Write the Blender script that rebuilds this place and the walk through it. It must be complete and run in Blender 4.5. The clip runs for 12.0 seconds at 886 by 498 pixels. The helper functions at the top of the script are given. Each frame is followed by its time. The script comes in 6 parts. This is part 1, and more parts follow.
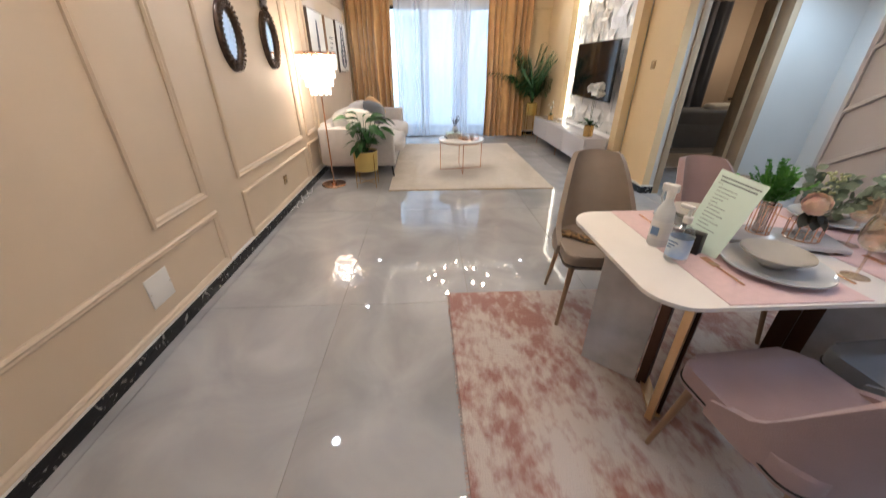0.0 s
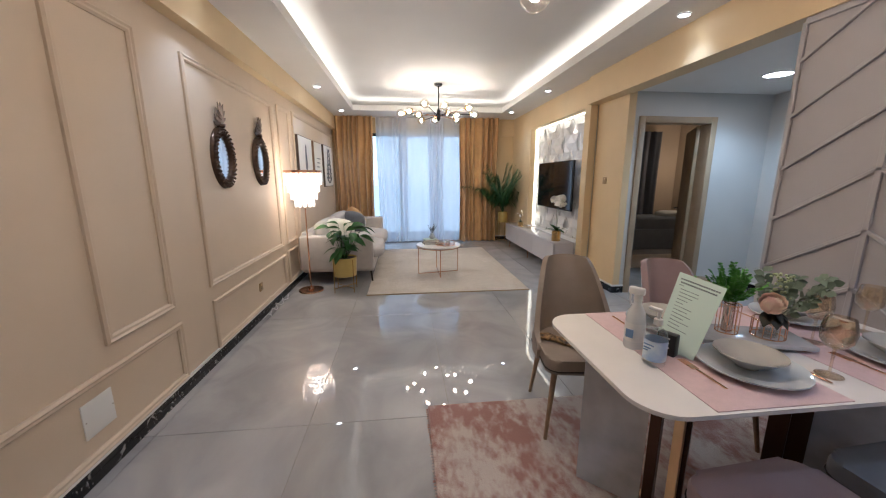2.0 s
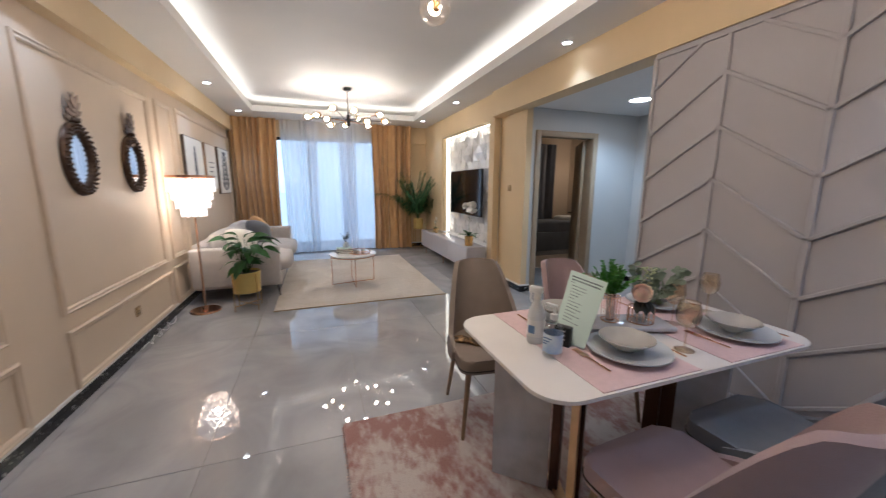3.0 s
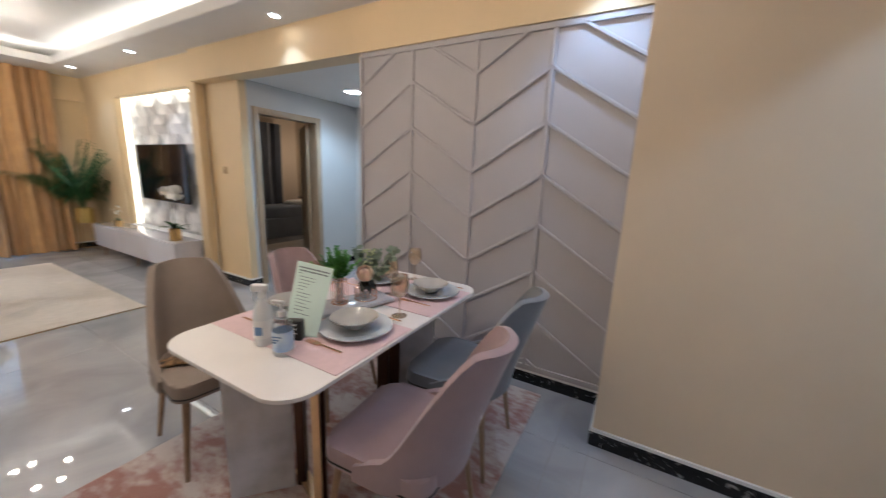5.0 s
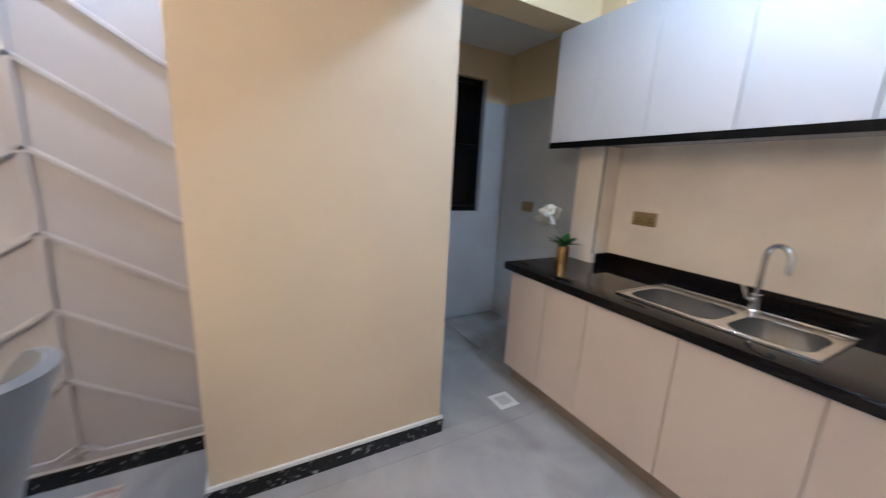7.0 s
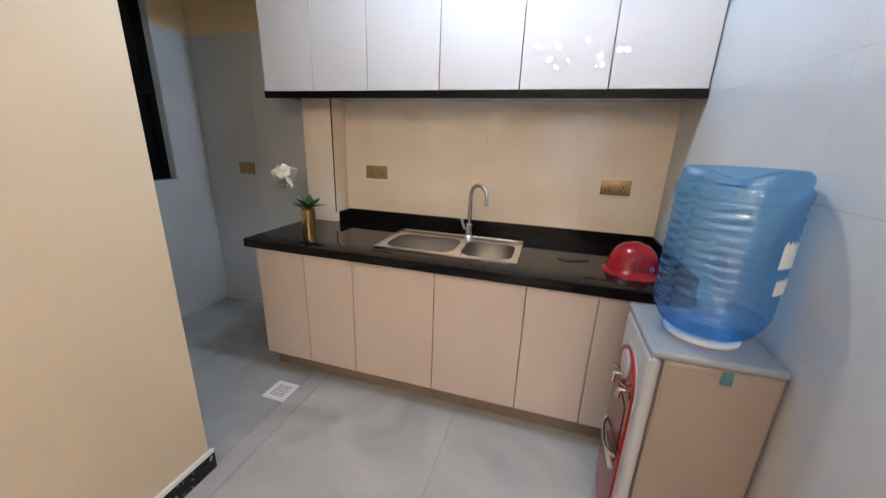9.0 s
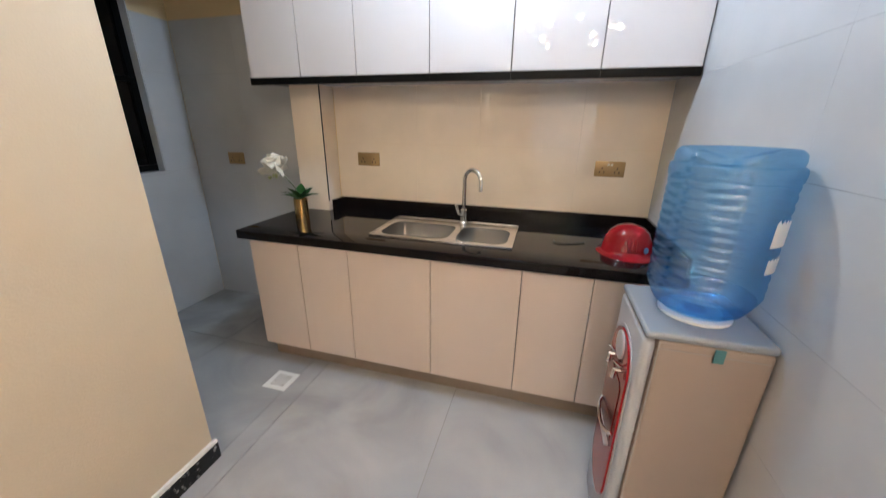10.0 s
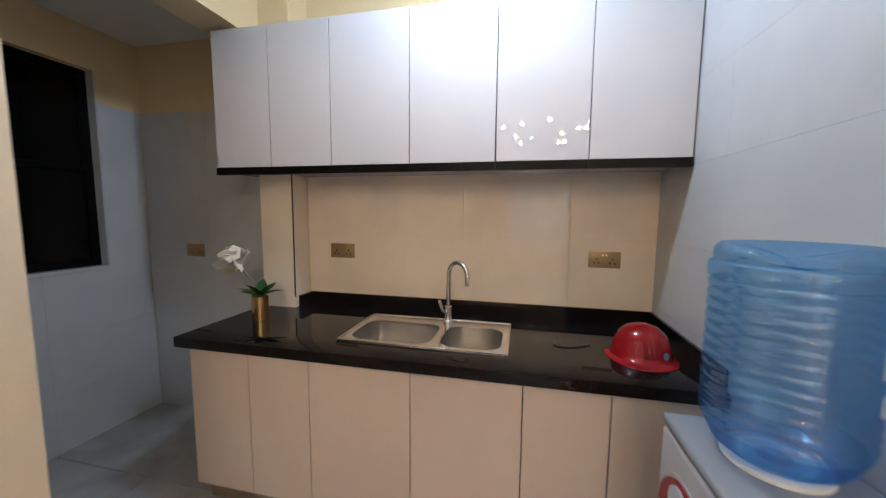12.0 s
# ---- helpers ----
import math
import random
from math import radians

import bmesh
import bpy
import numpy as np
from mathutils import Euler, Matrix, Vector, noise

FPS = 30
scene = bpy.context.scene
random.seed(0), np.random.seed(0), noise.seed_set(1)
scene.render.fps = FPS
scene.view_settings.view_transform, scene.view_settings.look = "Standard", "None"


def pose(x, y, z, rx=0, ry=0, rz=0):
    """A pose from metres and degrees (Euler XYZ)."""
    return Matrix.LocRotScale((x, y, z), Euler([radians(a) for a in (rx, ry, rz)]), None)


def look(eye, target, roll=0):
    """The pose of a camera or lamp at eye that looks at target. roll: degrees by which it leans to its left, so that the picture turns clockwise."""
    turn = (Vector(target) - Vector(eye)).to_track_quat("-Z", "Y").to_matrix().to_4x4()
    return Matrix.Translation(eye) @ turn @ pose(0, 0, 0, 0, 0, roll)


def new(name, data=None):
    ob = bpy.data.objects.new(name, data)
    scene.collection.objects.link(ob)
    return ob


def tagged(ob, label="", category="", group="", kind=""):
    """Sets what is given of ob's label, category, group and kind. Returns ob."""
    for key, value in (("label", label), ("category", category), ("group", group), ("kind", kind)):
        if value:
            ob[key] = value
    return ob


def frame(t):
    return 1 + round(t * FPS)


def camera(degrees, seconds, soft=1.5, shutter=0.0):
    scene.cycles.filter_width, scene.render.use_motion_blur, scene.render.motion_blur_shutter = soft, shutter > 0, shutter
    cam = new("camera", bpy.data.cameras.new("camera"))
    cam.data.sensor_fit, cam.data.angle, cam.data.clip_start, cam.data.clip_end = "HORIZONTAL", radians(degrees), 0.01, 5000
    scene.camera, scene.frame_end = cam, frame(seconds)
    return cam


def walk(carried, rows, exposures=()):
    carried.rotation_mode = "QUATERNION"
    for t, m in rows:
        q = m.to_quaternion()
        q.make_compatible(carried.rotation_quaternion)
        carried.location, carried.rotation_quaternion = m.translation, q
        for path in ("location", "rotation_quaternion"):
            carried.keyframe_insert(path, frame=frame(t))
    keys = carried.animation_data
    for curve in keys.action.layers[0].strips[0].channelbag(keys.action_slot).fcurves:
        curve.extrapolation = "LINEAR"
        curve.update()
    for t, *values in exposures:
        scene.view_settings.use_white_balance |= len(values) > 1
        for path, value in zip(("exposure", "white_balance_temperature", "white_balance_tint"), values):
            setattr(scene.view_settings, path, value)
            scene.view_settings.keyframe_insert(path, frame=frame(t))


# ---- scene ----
cam = camera(102.8, 12.0, soft=1.1, shutter=0.5)
METRES, EYE, TILT, LEAN, TURN = 1.55, 1.47, 0.0, 0.0, -2.8
PATH = [
    (0, (1.039, 1.133, 1.409), (1.125, 2.903, 0.482), 0.0),
    (0.5, (1.04, 1.135, 1.424), (1.164, 3.026, 0.784), -0.4),
    (1, (1.044, 1.124, 1.43), (1.21, 3.07, 1.0), 0.0),
    (1.5, (1.048, 1.121, 1.434), (1.226, 3.069, 1.018), -0.2),
    (2, (1.054, 1.134, 1.431), (1.268, 3.083, 1.04), -0.1),
    (2.5, (1.061, 1.137, 1.428), (1.404, 3.071, 1.05), 0.0),
    (3, (1.095, 1.139, 1.43), (1.756, 2.993, 1.078), 0.2),
    (3.2, (1.113, 1.132, 1.438), (1.851, 2.96, 1.099), 0.3),
    (4.8, (1.148, 1.138, 1.434), (2.769, 2.244, 1.049), 2.3),
    (5, (1.156, 1.115, 1.457), (2.865, 2.068, 1.045), 2.4),
    (5.5, (1.187, 1.094, 1.457), (3.055, 1.655, 1.015), 2.4),
    (6, (1.255, 1.076, 1.472), (3.203, 1.116, 1.02), 2.4),
    (6.5, (1.378, 0.988, 1.46), (3.288, 0.659, 0.965), 2.0),
    (7, (1.551, 0.978, 1.452), (3.265, 0.031, 1.044), 2.9),
    (7.5, (1.611, 0.874, 1.464), (3.045, -0.464, 1.069), 4.4),
    (7.7, (1.659, 0.881, 1.452), (2.909, -0.633, 1.07), 5.0),
    (9.3, (1.783, 0.994, 1.462), (2.295, -0.808, 0.761), 1.2),
    (9.5, (1.772, 0.979, 1.463), (2.286, -0.779, 0.66), 0.6),
    (10, (1.782, 0.981, 1.465), (2.291, -0.837, 0.803), 0.7),
    (10.5, (1.792, 0.999, 1.484), (2.296, -0.91, 1.161), 1.4),
    (11, (1.791, 1.011, 1.488), (2.28, -0.925, 1.378), 1.1),
    (11.5, (1.807, 0.956, 1.49), (2.246, -0.987, 1.313), 1.2),
    (12, (1.859, 0.733, 1.475), (2.292, -1.209, 1.275), 0.5),
]
EXPOSE = [(0, 0.12, 5600, 10), (0.5, -0.12, 5480, 10), (1.0, -0.26, 5400, 11), (1.5, -0.36, 5380, 11), (3.0, -0.36, 5270, 12), (5.0, -0.08, 5300, 10), (5.5, 0.2, 5170, 9), (6.5, 0.7, 5150, 8), (7.0, 0.65, 5400, 9), (7.6, 0.38, 5420, 10), (9.5, 0.9, 6050, 9), (10.0, 0.9, 6050, 9), (10.6, 0.58, 6000, 11), (11.5, 0.36, 6150, 11), (12.0, 0.46, 6200, 11)]
walk(cam, [(t, look(eye, target, roll)) for t, eye, target, roll in PATH], EXPOSE)

# ---- world and lamps ----
world = bpy.data.worlds.new("world")
scene.world = world
world.use_nodes = True
wn = world.node_tree
sky = wn.nodes.new("ShaderNodeTexSky")
sky.sky_type, sky.sun_disc, sky.sun_elevation, sky.sun_rotation = "NISHITA", False, radians(40), radians(200)
wn.links.new(sky.outputs[0], wn.nodes["Background"].inputs[0])
wn.nodes["Background"].inputs[1].default_value = 0.10


def lamp(kind, m, watts, colour, **more):
    data = bpy.data.lights.new("lamp", kind)
    data.energy, data.color = watts, colour
    for key, value in more.items():
        setattr(data, key, value)
    ob = new("lamp", data)
    ob.matrix_world = m
    return ob


WARM, COOL, NEUTRAL = (1.0, 0.72, 0.42), (0.62, 0.78, 1.0), (1.0, 0.93, 0.84)

# ---- plan ----
LEFT, TVW, BACK, SOFF, REC, TOP = -0.45, 3.55, 9.25, 2.72, 2.95, 3.1
HALLX, HALLZ, HALLY = 5.5, 2.41, 5.19
KR, KB, KW, KZ = 1.155, -1.345, 4.55, 2.85


# ---- materials ----
def material(name, colour, rough=0.5, metal=0.0, spots=0.0, scale=6.0, bump=0.0, bscale=60.0, emit=0.0, glass=0.0, colour2=None, coat=0.0, sheen=0.0, emitcol=None, alpha=1.0, ior=1.45):
    m = bpy.data.materials.new(name)
    m.use_nodes = True
    t = m.node_tree
    b = t.nodes["Principled BSDF"]
    b.inputs["Base Color"].default_value = (*colour, 1)
    b.inputs["Roughness"].default_value = rough
    b.inputs["Metallic"].default_value = metal
    b.inputs["Transmission Weight"].default_value = glass
    b.inputs["Coat Weight"].default_value = coat
    b.inputs["Sheen Weight"].default_value = sheen
    b.inputs["Alpha"].default_value = alpha
    b.inputs["IOR"].default_value = ior
    if emit:
        b.inputs["Emission Color"].default_value = (*(emitcol or colour), 1)
        b.inputs["Emission Strength"].default_value = emit
    co = t.nodes.new("ShaderNodeTexCoord")
    if spots or colour2:
        n = t.nodes.new("ShaderNodeTexNoise")
        n.inputs["Scale"].default_value, n.inputs["Detail"].default_value = scale, 6
        t.links.new(co.outputs["Object"], n.inputs["Vector"])
        r = t.nodes.new("ShaderNodeValToRGB")
        c2 = colour2 or tuple(max(0, c * (1 - spots)) for c in colour)
        r.color_ramp.elements[0].color, r.color_ramp.elements[1].color = (*c2, 1), (*colour, 1)
        r.color_ramp.elements[0].position, r.color_ramp.elements[1].position = 0.35, 0.65
        t.links.new(n.outputs["Fac"], r.inputs[0])
        t.links.new(r.outputs[0], b.inputs["Base Color"])
    if bump:
        n2 = t.nodes.new("ShaderNodeTexNoise")
        n2.inputs["Scale"].default_value, n2.inputs["Detail"].default_value = bscale, 3
        t.links.new(co.outputs["Object"], n2.inputs["Vector"])
        bp = t.nodes.new("ShaderNodeBump")
        bp.inputs["Strength"].default_value, bp.inputs["Distance"].default_value = bump, 0.01
        t.links.new(n2.outputs["Fac"], bp.inputs["Height"])
        t.links.new(bp.outputs[0], b.inputs["Normal"])
    return m


COLUMNP = material("pale_cream_paint", (0.68, 0.56, 0.40), 0.5, spots=0.05, scale=2, bump=0.10, bscale=150)
CREAM = material("cream_paint", (0.65, 0.535, 0.405), 0.55, spots=0.05, scale=2, bump=0.06, bscale=150)
YELLOW = material("yellow_paint", (0.72, 0.56, 0.33), 0.55, spots=0.05, scale=2, bump=0.06, bscale=150)
GREYP = material("grey_paint", (0.56, 0.56, 0.55), 0.55, spots=0.04, scale=2, bump=0.06, bscale=150)
MAUVE = material("mauve_paint", (0.42, 0.40, 0.405), 0.6, spots=0.04, scale=2, bump=0.05, bscale=150)
WHITE = material("white_paint", (0.78, 0.77, 0.75), 0.6, spots=0.03, scale=2, bump=0.04, bscale=120)
GLOSSW = material("white_lacquer", (0.57, 0.555, 0.58), 0.012, spots=0.02, scale=3)
# warm lamplight on the pale kitchen tiles is put into this colour
KTILE = material("warm_lit_wall_tile", (0.83, 0.71, 0.58), 0.018, spots=0.10, scale=3)
GROUT = material("grout", (0.30, 0.28, 0.26), 0.7)
BLACKM = material("black_marble", (0.012, 0.012, 0.013), 0.12, colour2=(0.02, 0.019, 0.018), scale=9)
GRANITE = material("black_granite", (0.010, 0.008, 0.008), 0.025, spots=0.5, scale=200, ior=1.34)
BLACK = material("black", (0.015, 0.015, 0.015), 0.35)
SCREEN = material("tv_screen", (0.008, 0.008, 0.009), 0.08)
GOLD = material("gold", (0.78, 0.53, 0.22), 0.25, 1.0, spots=0.1)
GOLDS = material("gold_steel", (0.78, 0.55, 0.30), 0.34, 1.0, spots=0.2)
ROSE = material("rose_gold", (0.80, 0.48, 0.32), 0.2, 1.0)
STEEL = material("steel", (0.78, 0.76, 0.74), 0.16, 1.0, spots=0.1, scale=20)
BRONZE = material("bronze", (0.10, 0.062, 0.04), 0.30, 0.7, spots=0.4, scale=30)
MIRROR = material("mirror", (0.85, 0.88, 0.9), 0.02, 1.0)
CURTAIN = material("curtain", (0.56, 0.34, 0.14), 0.7, spots=0.12, scale=8, bump=0.1, bscale=300, sheen=0.3)
DARKC = material("dark_curtain", (0.19, 0.20, 0.23), 0.8, spots=0.1)
SOFAM = material("sofa_cloth", (0.50, 0.47, 0.45), 0.85, spots=0.08, scale=12, bump=0.3, bscale=250, sheen=0.2)
TAUPE = material("taupe_leather", (0.27, 0.22, 0.18), 0.5, spots=0.1, scale=10, bump=0.1, bscale=120)
PINK = material("pink_cloth", (0.34, 0.24, 0.245), 0.75, spots=0.08, scale=10, bump=0.2, bscale=250, sheen=0.3)
GREYC = material("grey_cloth", (0.17, 0.18, 0.20), 0.75, spots=0.1, scale=10, bump=0.2, bscale=250, sheen=0.3)
LEGW = material("chair_leg", (0.34, 0.22, 0.13), 0.4, spots=0.2, scale=20)
TABLEW = material("table_top", (0.80, 0.77, 0.74), 0.18, spots=0.05, scale=5)
SLAB = material("marble_slab", (0.58, 0.58, 0.60), 0.12, spots=0.28, scale=6)
CERAMIC = material("ceramic", (0.60, 0.64, 0.67), 0.04, spots=0.12, scale=9, coat=0.6)
BOWLM = material("bowl_glaze", (0.45, 0.43, 0.39), 0.04, spots=0.08, coat=0.5)
RUNNER = material("pink_runner", (0.66, 0.49, 0.49), 0.7, spots=0.06, scale=40, bump=0.2, bscale=400)
PAPER = material("paper", (0.50, 0.62, 0.56), 0.6, spots=0.03)
INK = material("ink", (0.10, 0.11, 0.12), 0.7)
GREEN = material("leaf", (0.10, 0.30, 0.04), 0.5, spots=0.35, scale=8)
GREEN2 = material("grey_leaf", (0.17, 0.22, 0.15), 0.5, spots=0.3, scale=8)
PALM = material("palm_leaf", (0.035, 0.115, 0.03), 0.6, spots=0.4, scale=8)
WPETAL = material("white_petal", (0.80, 0.78, 0.72), 0.6)
PPETAL = material("peach_petal", (0.94, 0.68, 0.58), 0.6, colour2=(0.95, 0.80, 0.62), scale=22)
GLASS = material("glass", (1, 1, 1), 0.0, glass=1.0, ior=1.02)
PLASTIC = material("white_plastic", (0.75, 0.75, 0.74), 0.35)
BROWNP = material("bronze_plate", (0.36, 0.24, 0.11), 0.35, 0.4)
WOODD = material("door_wood", (0.13, 0.095, 0.065), 0.4, spots=0.3, scale=12)
FRAMEG = material("door_frame", (0.40, 0.31, 0.21), 0.35, spots=0.1)
RED = material("red_plastic", (0.25, 0.006, 0.010), 0.08)
DARKRED = material("dark_red_plastic", (0.10, 0.004, 0.005), 0.2)
SILVER = material("silver_plastic", (0.40, 0.41, 0.44), 0.28)
BEDG = material("bed_grey", (0.27, 0.30, 0.35), 0.8, spots=0.1)
DIFF = material("lit_diffuser", (1, 0.95, 0.88), 0.5, emit=40)
STRIP = material("led_strip", (1, 0.87, 0.68), 0.5, emit=13)
STRIPW = material("led_strip_pale", (1, 0.88, 0.66), 0.5, emit=4.5)
GLOBEW = material("globe_lit_warm", (1, 0.78, 0.56), 0.2, emit=90)
EDGEB = material("black_edge", (0.003, 0.003, 0.003), 0.4, ior=1.2)
DOORW = material("door_leaf", (0.32, 0.235, 0.145), 0.4, spots=0.2, scale=10)
DARKBAR = material("dark_bronze_steel", (0.08, 0.045, 0.03), 0.3, 0.9)
GLOBE = material("globe_lit", (1, 0.82, 0.60), 0.2, emit=9)
CRYSTAL = material("lit_crystal", (1, 0.90, 0.80), 0.08, emit=1.5)


LACQ = material("cream_lacquer", (0.66, 0.56, 0.50), 0.3, spots=0.03, scale=3)
# same pale tile, greyed to carry the cool or dim light in its colour
DIMTILE = material("dim_wall_tile", (0.55, 0.56, 0.58), 0.10, spots=0.10, scale=2.5)
BADGE = material("badge", (0.15, 0.25, 0.45), 0.3)
PANELW = material("panel_white", (0.80, 0.79, 0.78), 0.14, spots=0.02)
RUGLIGHT = material("rug_light", (0.62, 0.56, 0.48), 0.95, spots=0.08, scale=20, bump=0.4, bscale=200)
LEOPARD = material("leopard_cloth", (0.36, 0.22, 0.09), 0.8, colour2=(0.02, 0.015, 0.012), scale=45)
BERRY = material("berry", (0.40, 0.45, 0.25), 0.4)
DARKLEAF = material("dark_leaf", (0.03, 0.03, 0.02), 0.5, spots=0.3)
FROST = material("frosted_plastic", (0.85, 0.87, 0.88), 0.25, glass=0.2, ior=1.2)
LABELB = material("pale_blue_label", (0.32, 0.50, 0.80), 0.4, colour2=(0.72, 0.80, 0.88), scale=14)
GOLDPOT = material("gold_pot", (0.60, 0.46, 0.15), 0.36, 0.5, spots=0.08)
STICK = material("sticker", (0.06, 0.17, 0.19), 0.5)
# silver dispenser top with the cool ceiling light put into its colour
TOPG = material("cool_toned_silver", (0.25, 0.27, 0.31), 0.25)


def wire(t, a, b):
    t.links.new(a, b)


def floor_material():
    m = bpy.data.materials.new("floor_tile")
    m.use_nodes = True
    t = m.node_tree
    b = t.nodes["Principled BSDF"]
    g = t.nodes.new("ShaderNodeNewGeometry")
    info = t.nodes.new("ShaderNodeObjectInfo")
    n1 = t.nodes.new("ShaderNodeTexNoise")
    n1.inputs["Scale"].default_value, n1.inputs["Detail"].default_value, n1.inputs["Distortion"].default_value = 1.6, 8, 1.2
    wire(t, g.outputs["Position"], n1.inputs["Vector"])
    r = t.nodes.new("ShaderNodeValToRGB")
    r.color_ramp.elements[0].color, r.color_ramp.elements[1].color = (0.33, 0.325, 0.33, 1), (0.49, 0.478, 0.475, 1)
    r.color_ramp.elements[0].position, r.color_ramp.elements[1].position = 0.3, 0.7
    wire(t, n1.outputs["Fac"], r.inputs[0])
    n2 = t.nodes.new("ShaderNodeTexNoise")
    n2.inputs["Scale"].default_value, n2.inputs["Detail"].default_value, n2.inputs["Distortion"].default_value = 7.5, 9, 1.4
    wire(t, g.outputs["Position"], n2.inputs["Vector"])
    r2 = t.nodes.new("ShaderNodeValToRGB")
    r2.color_ramp.elements[0].position, r2.color_ramp.elements[1].position = 0.42, 0.59
    r2.color_ramp.elements[0].color, r2.color_ramp.elements[1].color = (0.72, 0.74, 0.76, 1), (1.14, 1.14, 1.13, 1)
    mu = t.nodes.new("ShaderNodeMix")
    mu.data_type, mu.blend_type = "RGBA", "MULTIPLY"
    mu.inputs["Factor"].default_value = 0.9
    tone = t.nodes.new("ShaderNodeMapRange")
    tone.inputs["To Min"].default_value, tone.inputs["To Max"].default_value = 0.93, 1.05
    wire(t, info.outputs["Random"], tone.inputs["Value"])
    wire(t, r.outputs[0], mu.inputs["A"]), wire(t, r2.outputs[0], mu.inputs["B"])
    mv = t.nodes.new("ShaderNodeVectorMath")
    mv.operation = "SCALE"
    wire(t, mu.outputs["Result"], mv.inputs[0]), wire(t, tone.outputs[0], mv.inputs["Scale"])
    wire(t, mv.outputs[0], b.inputs["Base Color"])
    b.inputs["Roughness"].default_value = 0.022
    b.inputs["IOR"].default_value = 1.6
    return m


def rug_material(name, base, accent, low, high, scale, stretch, streak=0.0):
    m = bpy.data.materials.new(name)
    m.use_nodes = True
    t = m.node_tree
    b = t.nodes["Principled BSDF"]
    g = t.nodes.new("ShaderNodeNewGeometry")
    mp = t.nodes.new("ShaderNodeMapping")
    mp.inputs["Scale"].default_value = stretch
    wire(t, g.outputs["Position"], mp.inputs["Vector"])
    n1 = t.nodes.new("ShaderNodeTexNoise")
    n1.inputs["Scale"].default_value, n1.inputs["Detail"].default_value, n1.inputs["Roughness"].default_value = scale, 8, 0.7
    wire(t, mp.outputs[0], n1.inputs["Vector"])
    r = t.nodes.new("ShaderNodeValToRGB")
    r.color_ramp.elements[0].color, r.color_ramp.elements[1].color = (*base, 1), (*accent, 1)
    r.color_ramp.elements[0].position, r.color_ramp.elements[1].position = low, high
    n3 = t.nodes.new("ShaderNodeTexNoise")
    n3.inputs["Scale"].default_value, n3.inputs["Detail"].default_value = scale * 7, 5
    wire(t, mp.outputs[0], n3.inputs["Vector"])
    ma = t.nodes.new("ShaderNodeMath")
    ma.operation = "MULTIPLY_ADD"
    ma.inputs[1].default_value = streak
    wire(t, n3.outputs["Fac"], ma.inputs[0]), wire(t, n1.outputs["Fac"], ma.inputs[2])
    wire(t, ma.outputs[0], r.inputs[0])
    wire(t, r.outputs[0], b.inputs["Base Color"])
    b.inputs["Roughness"].default_value = 0.95
    b.inputs["Sheen Weight"].default_value = 0.3
    n2 = t.nodes.new("ShaderNodeTexNoise")
    n2.inputs["Scale"].default_value = 180
    wire(t, g.outputs["Position"], n2.inputs["Vector"])
    bp = t.nodes.new("ShaderNodeBump")
    bp.inputs["Strength"].default_value, bp.inputs["Distance"].default_value = 0.6, 0.01
    wire(t, n2.outputs["Fac"], bp.inputs["Height"])
    wire(t, bp.outputs[0], b.inputs["Normal"])
    return m


FLOORT = floor_material()
PINKRUG = rug_material("pink_rug", (0.56, 0.49, 0.44), (0.33, 0.165, 0.135), 0.63, 0.80, 2.0, (1.7, 0.9, 1), 0.42)
BEIGERUG = rug_material("beige_rug", (0.50, 0.43, 0.34), (0.62, 0.55, 0.46), 0.4, 0.6, 1.5, (1, 1, 1))


def sheer_material():
    m = bpy.data.materials.new("sheer_cloth")
    m.use_nodes = True
    t = m.node_tree
    t.nodes.remove(t.nodes["Principled BSDF"])
    tl, tr, mx, mx2, df = (t.nodes.new("ShaderNode" + k) for k in ("BsdfTranslucent", "BsdfTransparent", "MixShader", "MixShader", "BsdfDiffuse"))
    tl.inputs[0].default_value = (0.85, 0.9, 1.0, 1)
    df.inputs[0].default_value = (0.8, 0.83, 0.9, 1)
    mx.inputs[0].default_value, mx2.inputs[0].default_value = 0.5, 0.24
    wire(t, df.outputs[0], mx.inputs[1]), wire(t, tl.outputs[0], mx.inputs[2])
    wire(t, mx.outputs[0], mx2.inputs[1]), wire(t, tr.outputs[0], mx2.inputs[2])
    wire(t, mx2.outputs[0], t.nodes["Material Output"].inputs[0])
    return m


SHEER = sheer_material()


def thin_glass(name="globe_glass", tint=(1, 0.97, 0.93), gloss=0.12, rough=0.12):
    m = bpy.data.materials.new(name)
    m.use_nodes = True
    t = m.node_tree
    t.nodes.remove(t.nodes["Principled BSDF"])
    tr, gl, mx = (t.nodes.new("ShaderNode" + k) for k in ("BsdfTransparent", "BsdfGlossy", "MixShader"))
    gl.inputs["Roughness"].default_value = rough
    tr.inputs[0].default_value = (*tint, 1)
    lw, mr = t.nodes.new("ShaderNodeLayerWeight"), t.nodes.new("ShaderNodeMapRange")
    lw.inputs["Blend"].default_value = 0.35
    mr.inputs["To Min"].default_value, mr.inputs["To Max"].default_value = gloss * 0.5, min(0.9, gloss * 5)
    wire(t, lw.outputs["Facing"], mr.inputs["Value"]), wire(t, mr.outputs[0], mx.inputs[0])
    wire(t, tr.outputs[0], mx.inputs[1]), wire(t, gl.outputs[0], mx.inputs[2])
    wire(t, mx.outputs[0], t.nodes["Material Output"].inputs[0])
    return m


CLEARG = thin_glass()
AMBER = thin_glass("amber_glass", (0.97, 0.91, 0.82), 0.15, 0.02)
CLEAR = thin_glass("clear_plastic", (0.90, 0.93, 0.95), 0.10, 0.05)


